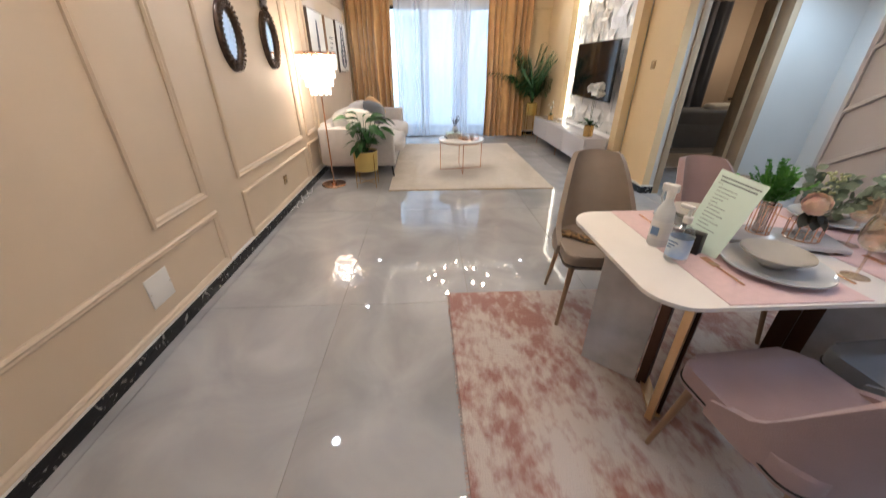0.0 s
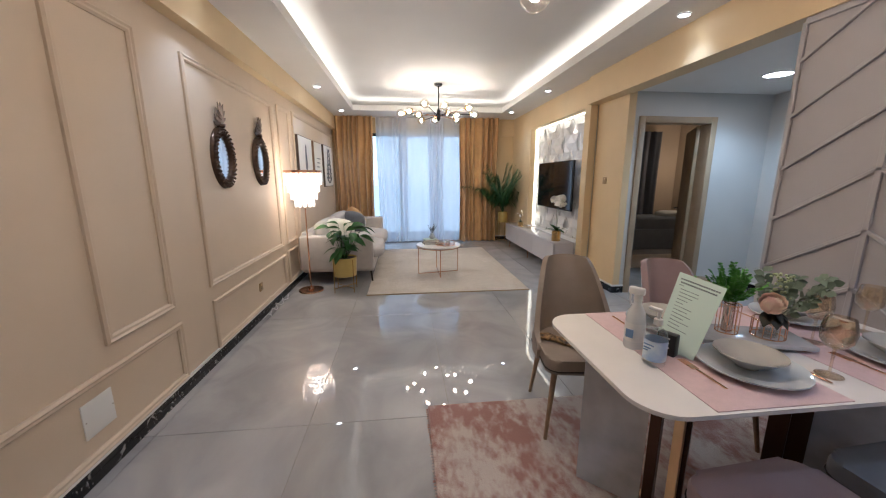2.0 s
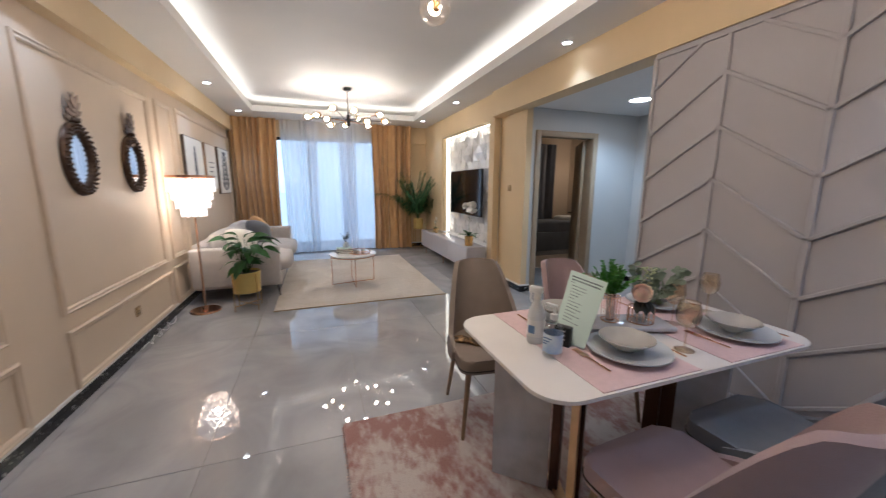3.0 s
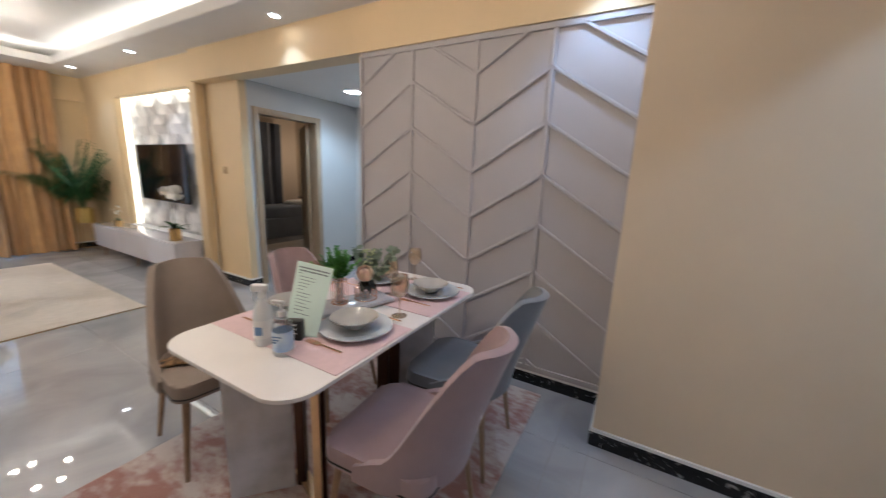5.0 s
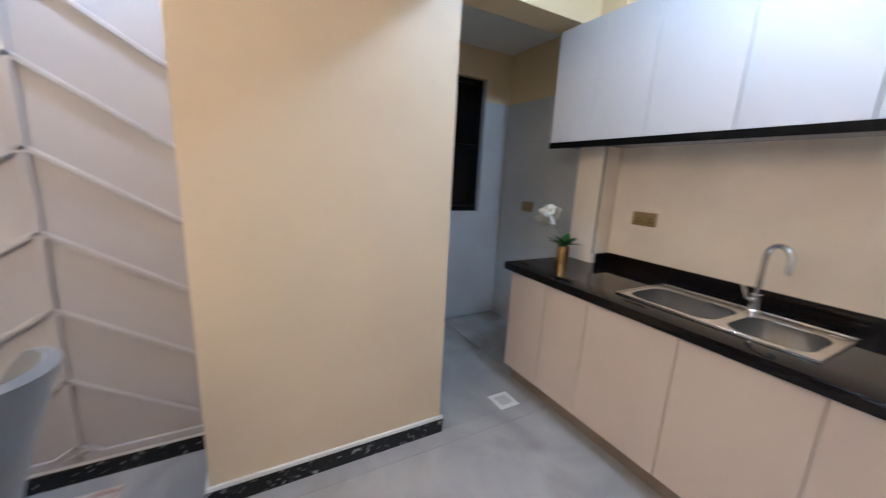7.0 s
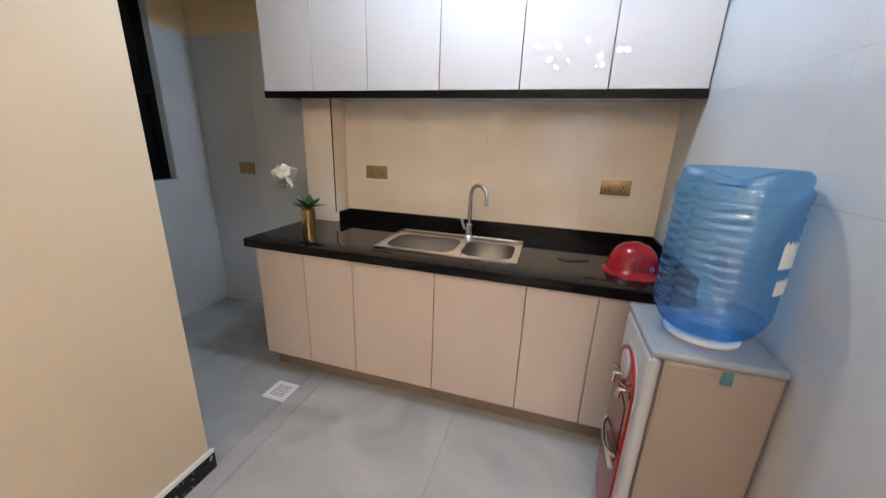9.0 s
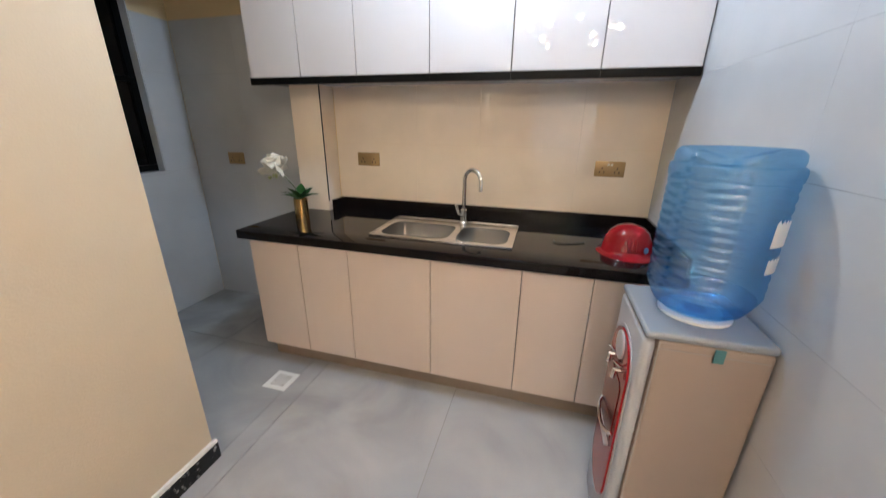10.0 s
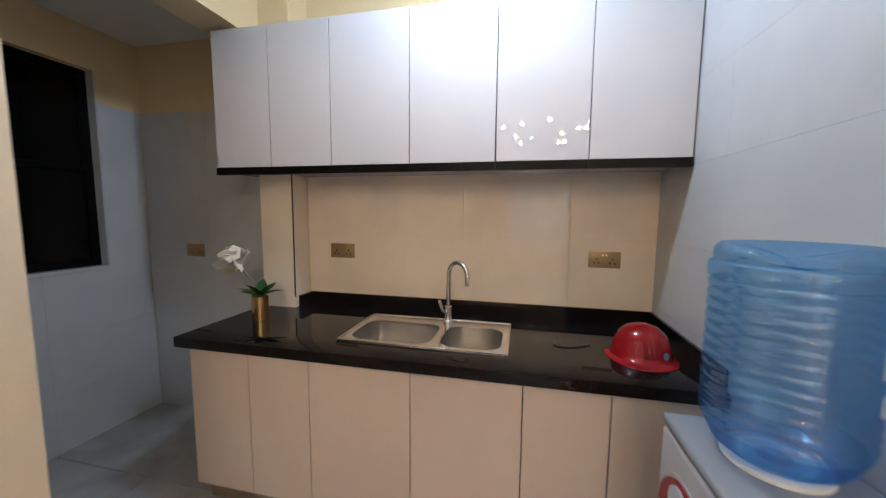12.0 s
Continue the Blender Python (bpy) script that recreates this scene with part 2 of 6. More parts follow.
def bottle_material():
    m = bpy.data.materials.new("blue_bottle")
    m.use_nodes = True
    t = m.node_tree
    b = t.nodes["Principled BSDF"]
    b.inputs["Base Color"].default_value = (0.03, 0.22, 0.58, 1)
    b.inputs["Roughness"].default_value = 0.07
    tr, mx, gl, mg = (t.nodes.new("ShaderNode" + k) for k in ("BsdfTransparent", "MixShader", "BsdfGlossy", "MixShader"))
    gl.inputs["Roughness"].default_value, mg.inputs[0].default_value = 0.045, 0.14
    tr.inputs[0].default_value = (0.52, 0.79, 0.97, 1)
    mx.inputs[0].default_value = 0.15
    wire(t, tr.outputs[0], mx.inputs[1]), wire(t, b.outputs[0], mx.inputs[2])
    wire(t, mx.outputs[0], mg.inputs[1]), wire(t, gl.outputs[0], mg.inputs[2])
    wire(t, mg.outputs[0], t.nodes["Material Output"].inputs[0])
    return m


BLUEB = bottle_material()
DARKGREEN = material("dark_green_leaf", (0.026, 0.10, 0.018), 0.5, spots=0.4, scale=8, ior=1.3)
for node in BLACKM.node_tree.nodes:
    if node.type == "VALTORGB":
        node.color_ramp.elements[0].position, node.color_ramp.elements[1].position = 0.60, 0.66
        node.color_ramp.elements[0].color, node.color_ramp.elements[1].color = (0.010, 0.010, 0.011, 1), (0.30, 0.29, 0.27, 1)
    if node.type == "TEX_NOISE":
        node.inputs["Scale"].default_value, node.inputs["Distortion"].default_value = 14, 2.5
BOWLSTEEL = material("sink_steel", (0.74, 0.72, 0.69), 0.21, 1.0)
VASEG = material("mirrored_glass", (0.72, 0.62, 0.58), 0.06, 0.9)
NIGHT = material("night_glass", (0.003, 0.003, 0.003), 0.05, ior=1.3)
JOINT = material("dark_joint", (0.03, 0.028, 0.025), 0.6)
# silver paint browned and darkened for the dim warm light on the dispenser side
BODYG = material("warm_dim_silver", (0.31, 0.245, 0.21), 0.38, 0.1)
# brown carries the shadow under the base cabinets
PLINTHM = material("plinth_shade_brown", (0.24, 0.19, 0.15), 0.5, spots=0.1)


# ---- mesh makers ----
def thing(name, label="", category="", group="", kind="", at=(0, 0, 0), turn=0):
    ob = tagged(new(name), label, category, group, kind)
    ob.matrix_world = pose(*at, 0, 0, turn)
    return ob


def finish(bm, smooth=0.0):
    bmesh.ops.recalc_face_normals(bm, faces=bm.faces)
    if smooth:
        for f in bm.faces:
            f.smooth = True
        for e in bm.edges:
            if len(e.link_faces) == 2 and e.calc_face_angle(0) > smooth:
                e.smooth = False
    return bm


def part(name, bm, mat, parent=None, label="", smooth=0.7, **tags):
    finish(bm, smooth)
    me = bpy.data.meshes.new(name)
    bm.to_mesh(me)
    bm.free()
    me.materials.append(mat)
    ob = tagged(new(name, me), label, **tags)
    if parent:
        ob.parent = parent
    return ob


def box(x0, y0, z0, x1, y1, z1, bevel=0.0, seg=2, bm=None):
    own = bmesh.new()
    bmesh.ops.create_cube(own, size=1)
    for v in own.verts:
        v.co = ((x0 + x1) / 2 + v.co.x * (x1 - x0), (y0 + y1) / 2 + v.co.y * (y1 - y0), (z0 + z1) / 2 + v.co.z * (z1 - z0))
    if bevel:
        bmesh.ops.bevel(own, geom=list(own.edges), offset=bevel, segments=seg, affect="EDGES", profile=0.5)
    return join(bm, own)


def join(bm, own):
    if bm is None:
        return own
    me = bpy.data.meshes.new("tmp")
    own.to_mesh(me)
    own.free()
    bm.from_mesh(me)
    bpy.data.meshes.remove(me)
    return bm


def moved(bm, m):
    bmesh.ops.transform(bm, matrix=m, verts=bm.verts)
    return bm


def lathe(profile, seg=24, bm=None, at=(0, 0, 0)):
    """Turns (radius, height) pairs about z."""
    own = bmesh.new()
    rings = []
    for r, z in profile:
        if r < 1e-5:
            rings.append([own.verts.new((at[0], at[1], at[2] + z))])
        else:
            rings.append([own.verts.new((at[0] + r * math.cos(a), at[1] + r * math.sin(a), at[2] + z)) for a in (2 * math.pi * i / seg for i in range(seg))])
    for a, b in zip(rings, rings[1:]):
        for i in range(seg):
            j = (i + 1) % seg
            if len(a) == 1 and len(b) > 1:
                own.faces.new((a[0], b[i], b[j]))
            elif len(b) == 1 and len(a) > 1:
                own.faces.new((a[i], a[j], b[0]))
            elif len(a) > 1:
                own.faces.new((a[i], a[j], b[j], b[i]))
    return join(bm, own)


def tube(points, r, seg=8, bm=None, r1=None):
    """A round bar through points, tapering from r to r1."""
    own = bmesh.new()
    pts = [Vector(p) for p in points]
    r1 = r if r1 is None else r1
    rings = []
    side = None
    for i, p in enumerate(pts):
        d = (pts[min(i + 1, len(pts) - 1)] - pts[max(i - 1, 0)]).normalized()
        if side is None:
            side = d.orthogonal().normalized()
        else:
            side = (side - d * side.dot(d)).normalized()
        up = d.cross(side)
        rr = r + (r1 - r) * i / max(1, len(pts) - 1)
        rings.append([own.verts.new(p + (side * math.cos(a) + up * math.sin(a)) * rr) for a in (2 * math.pi * k / seg for k in range(seg))])
    for a, b in zip(rings, rings[1:]):
        for k in range(seg):
            own.faces.new((a[k], a[(k + 1) % seg], b[(k + 1) % seg], b[k]))
    own.faces.new(rings[0]), own.faces.new(rings[-1][::-1])
    return join(bm, own)


def rounded(x0, y0, x1, y1, r, z0, z1, seg=6, bevel=0.0, bm=None):
    """A slab with rounded corners in plan."""
    own = bmesh.new()
    ring = []
    for cx, cy, a0 in ((x1 - r, y1 - r, 0), (x0 + r, y1 - r, 90), (x0 + r, y0 + r, 180), (x1 - r, y0 + r, 270)):
        for i in range(seg + 1):
            a = radians(a0 + 90 * i / seg)
            ring.append((cx + r * math.cos(a), cy + r * math.sin(a)))
    low = [own.verts.new((x, y, z0)) for x, y in ring]
    top = [own.verts.new((x, y, z1)) for x, y in ring]
    own.faces.new(low[::-1])
    f = own.faces.new(top)
    for i in range(len(ring)):
        j = (i + 1) % len(ring)
        own.faces.new((low[i], low[j], top[j], top[i]))
    if bevel:
        bmesh.ops.bevel(own, geom=list(f.edges), offset=bevel, segments=2, affect="EDGES", profile=0.5)
    return join(bm, own)


def ball(x, y, z, r, bm=None, sub=2, squash=1.0):
    own = bmesh.new()
    bmesh.ops.create_icosphere(own, subdivisions=sub, radius=r)
    for v in own.verts:
        v.co = (x + v.co.x, y + v.co.y, z + v.co.z * squash)
    return join(bm, own)


def leaf(m, length, width, droop=0.2, bm=None, fold=0.15):
    """A pointed leaf along +x from the origin of m."""
    own = bmesh.new()
    n = 5
    rows = []
    for i in range(n + 1):
        u = i / n
        w = width * math.sin(math.pi * min(1, u * 0.95 + 0.03)) * 0.5
        z = -droop * length * u * u
        rows.append([own.verts.new(m @ Vector((u * length, s * w, z + abs(s) * w * fold))) for s in (-1, 0, 1)])
    for a, b in zip(rows, rows[1:]):
        own.faces.new((a[0], a[1], b[1], b[0])), own.faces.new((a[1], a[2], b[2], b[1]))
    return join(bm, own)


def structure(name, bm, mat, label=""):
    return part(name, bm, mat, None, label, 0, kind="structure")


# ---- large structure ----
slabm = structure("floor", box(LEFT - 0.2, -1.6, -0.12, 7.2, BACK + 1.2, -0.004), GROUT, "dark grout bed under large grey tiles")
structure("wall_left", box(LEFT - 0.2, -0.6, 0, LEFT, BACK + 0.2, TOP), CREAM, "cream painted wall with raised panel mouldings")
structure("beam_left", box(LEFT, -0.6, 2.46, LEFT + 0.10, BACK, TOP), YELLOW, "yellow painted ceiling beam along the panelled wall")

# window wall
wb = box(LEFT, BACK, 0, 0.15, BACK + 0.2, TOP)
box(2.75, BACK, 0, TVW + 0.1, BACK + 0.2, TOP, bm=wb)
box(0.15, BACK, 2.40, 2.75, BACK + 0.2, TOP, bm=wb)
structure("wall_window", wb, YELLOW, "yellow painted wall round the glazed doors")
structure("lintel_window", box(2.4, BACK - 0.06, 2.36, TVW, BACK - 0.001, 2.52), YELLOW, "shallow yellow beam beside the curtain")

# wall with the lit niche
NY0, NY1, NZ = 6.0, 8.1, 2.36
nb = box(TVW, NY1, 0, TVW + 0.1, BACK, TOP)
box(TVW, 5.85, 0, TVW + 0.1, NY0, TOP, bm=nb)
box(TVW, NY0, NZ, TVW + 0.1, NY1, TOP, bm=nb)
structure("wall_niche", nb, YELLOW, "yellow painted wall with a lit recess round the television")
structure("wall_niche_back", box(TVW + 0.20, 5.312, 0, TVW + 0.3, BACK, TOP), WHITE, "pale wall behind the television recess")
structure("wall_return", box(3.66, HALLY, 0, TVW + 0.198, 5.848, TOP), YELLOW, "yellow wall end with a brass switch")
structure("niche_cheek", box(TVW + 0.1, NY1, 0, TVW + 0.198, NY1 + 0.05, TOP), WHITE)
structure("niche_cheek", box(TVW + 0.1, NY0 - 0.05, 0, TVW + 0.198, NY0, TOP), WHITE)
structure("niche_head", box(TVW + 0.1, NY0, NZ, TVW + 0.198, NY1, NZ + 0.05), WHITE)

# beam over the opening, column block and panelled wall
structure("beam_hall", box(3.50, 1.195, 2.385, 3.70, 5.848, TOP), YELLOW, "yellow painted beam over the hall opening")
structure("column", box(3.11, 0.085, 0, KW, 1.195, TOP), COLUMNP, "cream painted wall block between dining place and kitchen")
structure("wall_chevron", box(3.515, 1.195, 0, 3.68, 3.26, 2.384), MAUVE, "mauve grey wall with chevron battens")

# hall with the bedroom door
DX0, DX1, DZ = 3.87, 4.72, 2.07
hb = box(TVW + 0.199, HALLY, 0, DX0, HALLY + 0.12, HALLZ)
box(DX1, HALLY, 0, HALLX, HALLY + 0.12, HALLZ, bm=hb)
box(DX0, HALLY, DZ, DX1, HALLY + 0.12, HALLZ, bm=hb)
structure("wall_hall", hb, GREYP, "pale grey painted hall wall with a door opening")
structure("wall_hall_end", box(HALLX, 2.9, 0, HALLX + 0.12, HALLY + 0.12, HALLZ), GREYP, "pale grey end wall of the hall")
structure("wall_hall_near", box(3.68, 2.9, 0, HALLX, 3.0, HALLZ), GREYP)
structure("ceiling_hall", box(3.701, 2.9, HALLZ, HALLX + 0.12, HALLY + 0.12, HALLZ + 0.1), WHITE, "white hall ceiling")

# bedroom behind
structure("wall_bedroom_far", box(3.85, 8.6, 0, 7.2, 8.7, 2.7), CREAM, "beige bedroom wall lit by a lamp")
structure("wall_bedroom_end", box(7.1, 5.31, 0, 7.2, 8.6, 2.7), CREAM)
structure("wall_bedroom_near", box(HALLX + 0.12, 5.2, 0, 7.1, 5.31, 2.7), CREAM)
structure("wall_bedroom_side", box(3.851, 5.32, 0, 3.90, 8.6, 2.7), CREAM)
structure("ceiling_bedroom", box(3.80, 5.31, 2.7, 7.2, 8.7, 2.8), WHITE)
structure("wall_bedroom_head", box(3.9, 5.32, HALLZ - 0.01, 7.1, 5.40, 2.7), CREAM)

# kitchen
kb = box(KR, KB - 0.15, 0, KW + 0.15, KB, TOP)
structure("wall_kitchen_back", kb, YELLOW, "yellow painted kitchen wall above pale tiles")
structure("wall_kitchen_right", box(KR - 0.15, KB - 0.15, 0, KR, 0.60, TOP), WHITE, "kitchen side wall clad in pale tiles")
WY0, WY1, WZ0, WZ1 = -1.07, -0.30, 1.11, 2.36
ww = box(KW, KB, 0, KW + 0.15, WY0, TOP)
box(KW, WY1, 0, KW + 0.15, 0.085, TOP, bm=ww)
box(KW, WY0, 0, KW + 0.15, WY1, WZ0, bm=ww)
box(KW, WY0, WZ1, KW + 0.15, WY1, TOP, bm=ww)
structure("wall_kitchen_window", ww, YELLOW, "kitchen end wall with a dark window")
structure("ceiling_kitchen", box(KR - 0.15, KB - 0.15, KZ, KW + 0.15, 0.6, KZ + 0.1), WHITE, "white kitchen ceiling")
structure("beam_kitchen", box(3.40, KB, 2.47, 3.62, 0.084, KZ), YELLOW, "yellow painted beam across the kitchen")
structure("beam_kitchen_side", box(KR, KB, 2.50, KR + 0.10, 0.6, KZ), YELLOW, "yellow beam along the tiled wall")
structure("beam_kitchen_front", box(KR, 0.0, 2.385, 3.11, 0.20, KZ), YELLOW)
structure("wall_casing_top", box(3.20, KB, 2.456, 3.399, -1.16, KZ), YELLOW, "yellow boxed corner above the wall cabinets")
structure("window_reveal", box(KW - 0.001, WY0 - 0.004, WZ0, KW + 0.15, WY0 + 0.004, WZ1), DIMTILE, "tiled window reveal, greyed as in dim light")
structure("ceiling_kitchen_low", box(3.62, KB, 2.62, KW, 0.084, 2.66), WHITE)

# closing walls behind the camera
structure("wall_rear", box(LEFT - 0.2, -0.75, 0, KR - 0.15, -0.6, TOP), CREAM, "plain cream wall")

# ceiling of the main room: dropped border, lit tray
TX0, TX1, TY0, TY1 = 0.12, 3.05, 0.6, 8.45
sb = box(LEFT, -0.6, SOFF, TX0, BACK, SOFF + 0.03)
box(TX1, 0.6, SOFF, 3.70, BACK, SOFF + 0.03, bm=sb)
box(TX0, TY1, SOFF, TX1, BACK, SOFF + 0.03, bm=sb)
box(TX0, -0.6, SOFF, KR - 0.15, TY0, SOFF + 0.03, bm=sb)
box(KR - 0.15, 0.55, SOFF, TX1, TY0 + 0.3, SOFF + 0.03, bm=sb)
lipb = box(TX0 - 0.02, TY0, SOFF + 0.03, TX0, TY1, SOFF + 0.10, bm=sb)
box(TX1, TY0, SOFF + 0.03, TX1 + 0.02, TY1, SOFF + 0.10, bm=sb)
box(TX0, TY1, SOFF + 0.03, TX1, TY1 + 0.02, SOFF + 0.10, bm=sb)
structure("ceiling_border", sb, WHITE, "white dropped ceiling border with downlights")
structure("ceiling", box(LEFT - 0.2, -0.75, REC, TVW + 0.3, BACK + 0.2, REC + 0.15), WHITE, "white tray ceiling with a glowing edge")

# led strips behind the lip
STRIP_Z = SOFF + 0.06
for nm, b in (("led_strip", box(TX0 - 0.12, TY0, STRIP_Z - 0.02, TX0 - 0.09, TY1, STRIP_Z)), ("led_strip", box(TX1 + 0.09, TY0 + 0.4, STRIP_Z - 0.02, TX1 + 0.12, TY1, STRIP_Z)), ("led_strip", box(TX0, TY1 + 0.09, STRIP_Z - 0.02, TX1, TY1 + 0.12, STRIP_Z))):
    part(nm, b, STRIP, None, "warm glowing strip hidden in the ceiling tray", kind="structure")
part("led_strip", box(TVW + 0.105, NY0, NZ - 0.012, TVW + 0.155, NY1, NZ - 0.005), STRIPW, None, "glowing strip at the top of the television recess", kind="structure")
part("led_strip", box(TVW + 0.105, NY1 - 0.012, 0.5, TVW + 0.155, NY1 - 0.005, NZ - 0.02), STRIPW, None, "glowing strip at the side of the television recess", kind="structure")

# baseboards: black marble with a white cap
def baseboard(x0, y0, x1, y1, h=0.085, cap=True):
    structure("baseboard", box(x0, y0, 0, x1, y1, h), BLACKM, "black marble skirting")
    if cap:
        structure("trim", box(x0 if x1 - x0 > 0.1 else x0, y0, h, x1, y1, h + 0.018), WHITE, "pale strip above the skirting")


baseboard(LEFT, -0.6, LEFT + 0.014, BACK)
baseboard(3.096, 0.07, 3.11, 1.209)
baseboard(3.50, 1.21, 3.514, 3.26)
baseboard(3.11, 1.195, 3.50, 1.209)
baseboard(3.646, HALLY - 0.014, 3.798, HALLY)
baseboard(4.80, HALLY - 0.014, HALLX, HALLY)
baseboard(TVW - 0.014, NY1, TVW, BACK)
baseboard(2.75, BACK - 0.014, TVW - 0.014, BACK)
baseboard(HALLX - 0.014, 3.0, HALLX, HALLY - 0.014)
baseboard(3.646, HALLY, 3.66, 5.848)


# ---- mouldings on the panelled wall ----
def moulding(name, y0, z0, y1, z1, w=0.045, d=0.024):
    """A raised rectangular frame on the wall x = LEFT, stepped in section."""
    bm = bmesh.new()
    prof = ((0, 0), (0, d * 0.6), (w * 0.25, d), (w * 0.5, d * 0.7), (w * 0.75, d * 0.75), (w, d * 0.35), (w, 0))
    cor = ((y0, z0, 1, 1), (y1, z0, -1, 1), (y1, z1, -1, -1), (y0, z1, 1, -1))
    rings = [[bm.verts.new((LEFT + h, y + sy * s, z + sz * s)) for s, h in prof] for y, z, sy, sz in cor]
    for i in range(4):
        a, b = rings[i], rings[(i + 1) % 4]
        for k in range(len(prof) - 1):
            bm.faces.new((a[k], a[k + 1], b[k + 1], b[k]))
    return structure(name, bm, CREAM, "cream raised panel moulding")


for y0, y1, z1 in ((2.95, 3.49, 2.27), (3.93, 5.62, 2.28), (6.40, 9.1, 2.33)):
    moulding("panel_moulding", y0, 0.61, y1, z1)
for y0, y1 in ((-0.3, 0.9), (1.0, 3.53), (3.94, 5.66), (6.37, 9.13)):
    moulding("panel_moulding", y0, 0.10, y1, 0.50)
moulding("panel_moulding", 5.80, 0.61, 6.25, 2.31)
moulding("panel_moulding", 5.78, 0.10, 6.27, 0.52)


# ---- chevron battens ----
def batten(y0, z0, y1, z1, w=0.03, d=0.016):
    dy, dz = y1 - y0, z1 - z0
    n = math.hypot(dy, dz)
    bm = box(0, 0, -w / 2, d, n, w / 2, 0.003, 1)
    moved(bm, Matrix.Translation((3.514 - d, y0, z0)) @ Matrix.Rotation(math.atan2(dz, dy), 4, "X"))
    return structure("batten", bm, MAUVE, "mauve grey wooden wall batten")


CY = (3.25, 2.75, 2.225, 1.715, 1.20)
for y in CY:
    batten(y - 0.001 if y > 3 else y, 0.105, y, 2.355)
batten(1.20, 2.355, 3.25, 2.355)
batten(1.20, 0.12, 3.25, 0.12, 0.04)
for i in range(4):
    ya, yb = CY[i], CY[i + 1]
    for k in range(-1, 9):
        peak = 2.13 - 0.325 * k
        valley = peak - 0.325
        za, zb = (valley, peak) if i % 2 == 0 else (peak, valley)
        if max(za, zb) < 0.13:
            continue
        fa, fb = 0.0, 1.0
        for lim, sign in ((2.35, 1), (0.13, -1)):
            for end in (0, 1):
                z = za if end == 0 else zb
                o = zb if end == 0 else za
                if (z - lim) * sign > 0:
                    f = (lim - z) / (o - z)
                    if end == 0:
                        fa = max(fa, f)
                    else:
                        fb = min(fb, 1 - f)
        if fb - fa > 0.05:
            batten(ya + (yb - ya) * fa, za + (zb - za) * fa, ya + (yb - ya) * fb, za + (zb - za) * fb, 0.022)


# ---- glazed doors and outdoors ----
win = thing("window_1", "tall dark framed sliding glass doors behind sheer curtains", kind="structure")
for x in (0.15, 0.98, 1.78, 2.70):
    part("window_frame", box(x, BACK + 0.05, 0, x + 0.05, BACK + 0.11, 2.4, 0.004), BLACK, win)
for z in (0.0, 2.34):
    part("window_frame", box(0.2, BACK + 0.06, z, 2.7, BACK + 0.10, z + 0.06, 0.004), BLACK, win)
for x0, x1 in ((0.2, 0.98), (1.03, 1.78), (1.83, 2.70)):
    p = part("pane", box(x0, BACK + 0.075, 0.06, x1, BACK + 0.081, 2.34), GLASS, win)
    p.visible_shadow = False
GROUND = material("garden_ground", (0.18, 0.17, 0.14), 0.9, spots=0.3)
HEDGE = material("hedge", (0.12, 0.20, 0.09), 0.8, spots=0.5, scale=4)
structure("ground", box(-30, BACK + 1.25, -0.3, 30, 80, -0.15), GROUND, "pale ground outside")
hb = bmesh.new()
for i in range(110):
    x, y, z = random.uniform(-12, 14), random.uniform(BACK + 10, BACK + 13), random.uniform(0.2, 4.0)
    leaf(pose(x, y, z, random.uniform(0, 360), random.uniform(0, 360), random.uniform(0, 360)), 0.9, 0.5, bm=hb)
part("hedge", hb, HEDGE, None, "blurred green shrubs beyond the glass", category="hedge", kind="stuff")


def drape(name, x0, x1, y, z0, z1, mat, label, folds, depth, seed, category="curtain", thick=0.0):
    rnd = random.Random(seed)
    bm = bmesh.new()
    n = folds * 8
    ph = [rnd.uniform(0.7, 1.3) for _ in range(folds + 2)]
    rows = []
    for j in range(7):
        v = j / 6
        row = []
        for i in range(n + 1):
            u = i / n
            k = min(folds, max(0, u * folds + 0.35 * math.sin(math.pi * 2 * (u * 1.7 + seed * 0.3)) * math.sin(math.pi * u)))
            amp = depth * ph[int(k)] * (0.75 + 0.25 * (1 - v)) * (1 + 0.25 * math.sin(3 * v + k * 1.3))
            row.append(bm.verts.new((x0 + (x1 - x0) * u + 0.012 * math.sin(5 * v + 3 * u), y + amp * math.sin(2 * math.pi * k), z0 + (z1 - z0) * v)))
        rows.append(row)
    for a, b in zip(rows, rows[1:]):
        for i in range(n):
            bm.faces.new((a[i], a[i + 1], b[i + 1], b[i]))
    ob = thing(name, label, category)
    part("cloth", bm, mat, ob, smooth=1.2)
    return ob


drape("curtain", -0.38, 0.42, 9.08, 0.02, SOFF - 0.005, CURTAIN, "ochre floor-length curtain hanging in deep folds, gathered open", 7, 0.07, 1)
drape("curtain", 2.30, 3.15, 9.08, 0.02, SOFF - 0.005, CURTAIN, "ochre floor-length curtain beside the potted palm", 7, 0.07, 2)
drape("sheer_curtain", 0.50, 1.16, 9.15, 0.02, SOFF - 0.005, SHEER, "gathered white sheer curtain in front of the glass doors", 6, 0.035, 3)
drape("sheer_curtain", 1.62, 1.95, 9.165, 0.02, SOFF - 0.006, SHEER, "gathered sheer curtain edge hanging in narrow folds", 5, 0.022, 6)
drape("sheer_curtain", 1.05, 2.42, 9.19, 0.02, SOFF - 0.005, SHEER, "white sheer curtain drawn across the glass doors", 9, 0.014, 4)


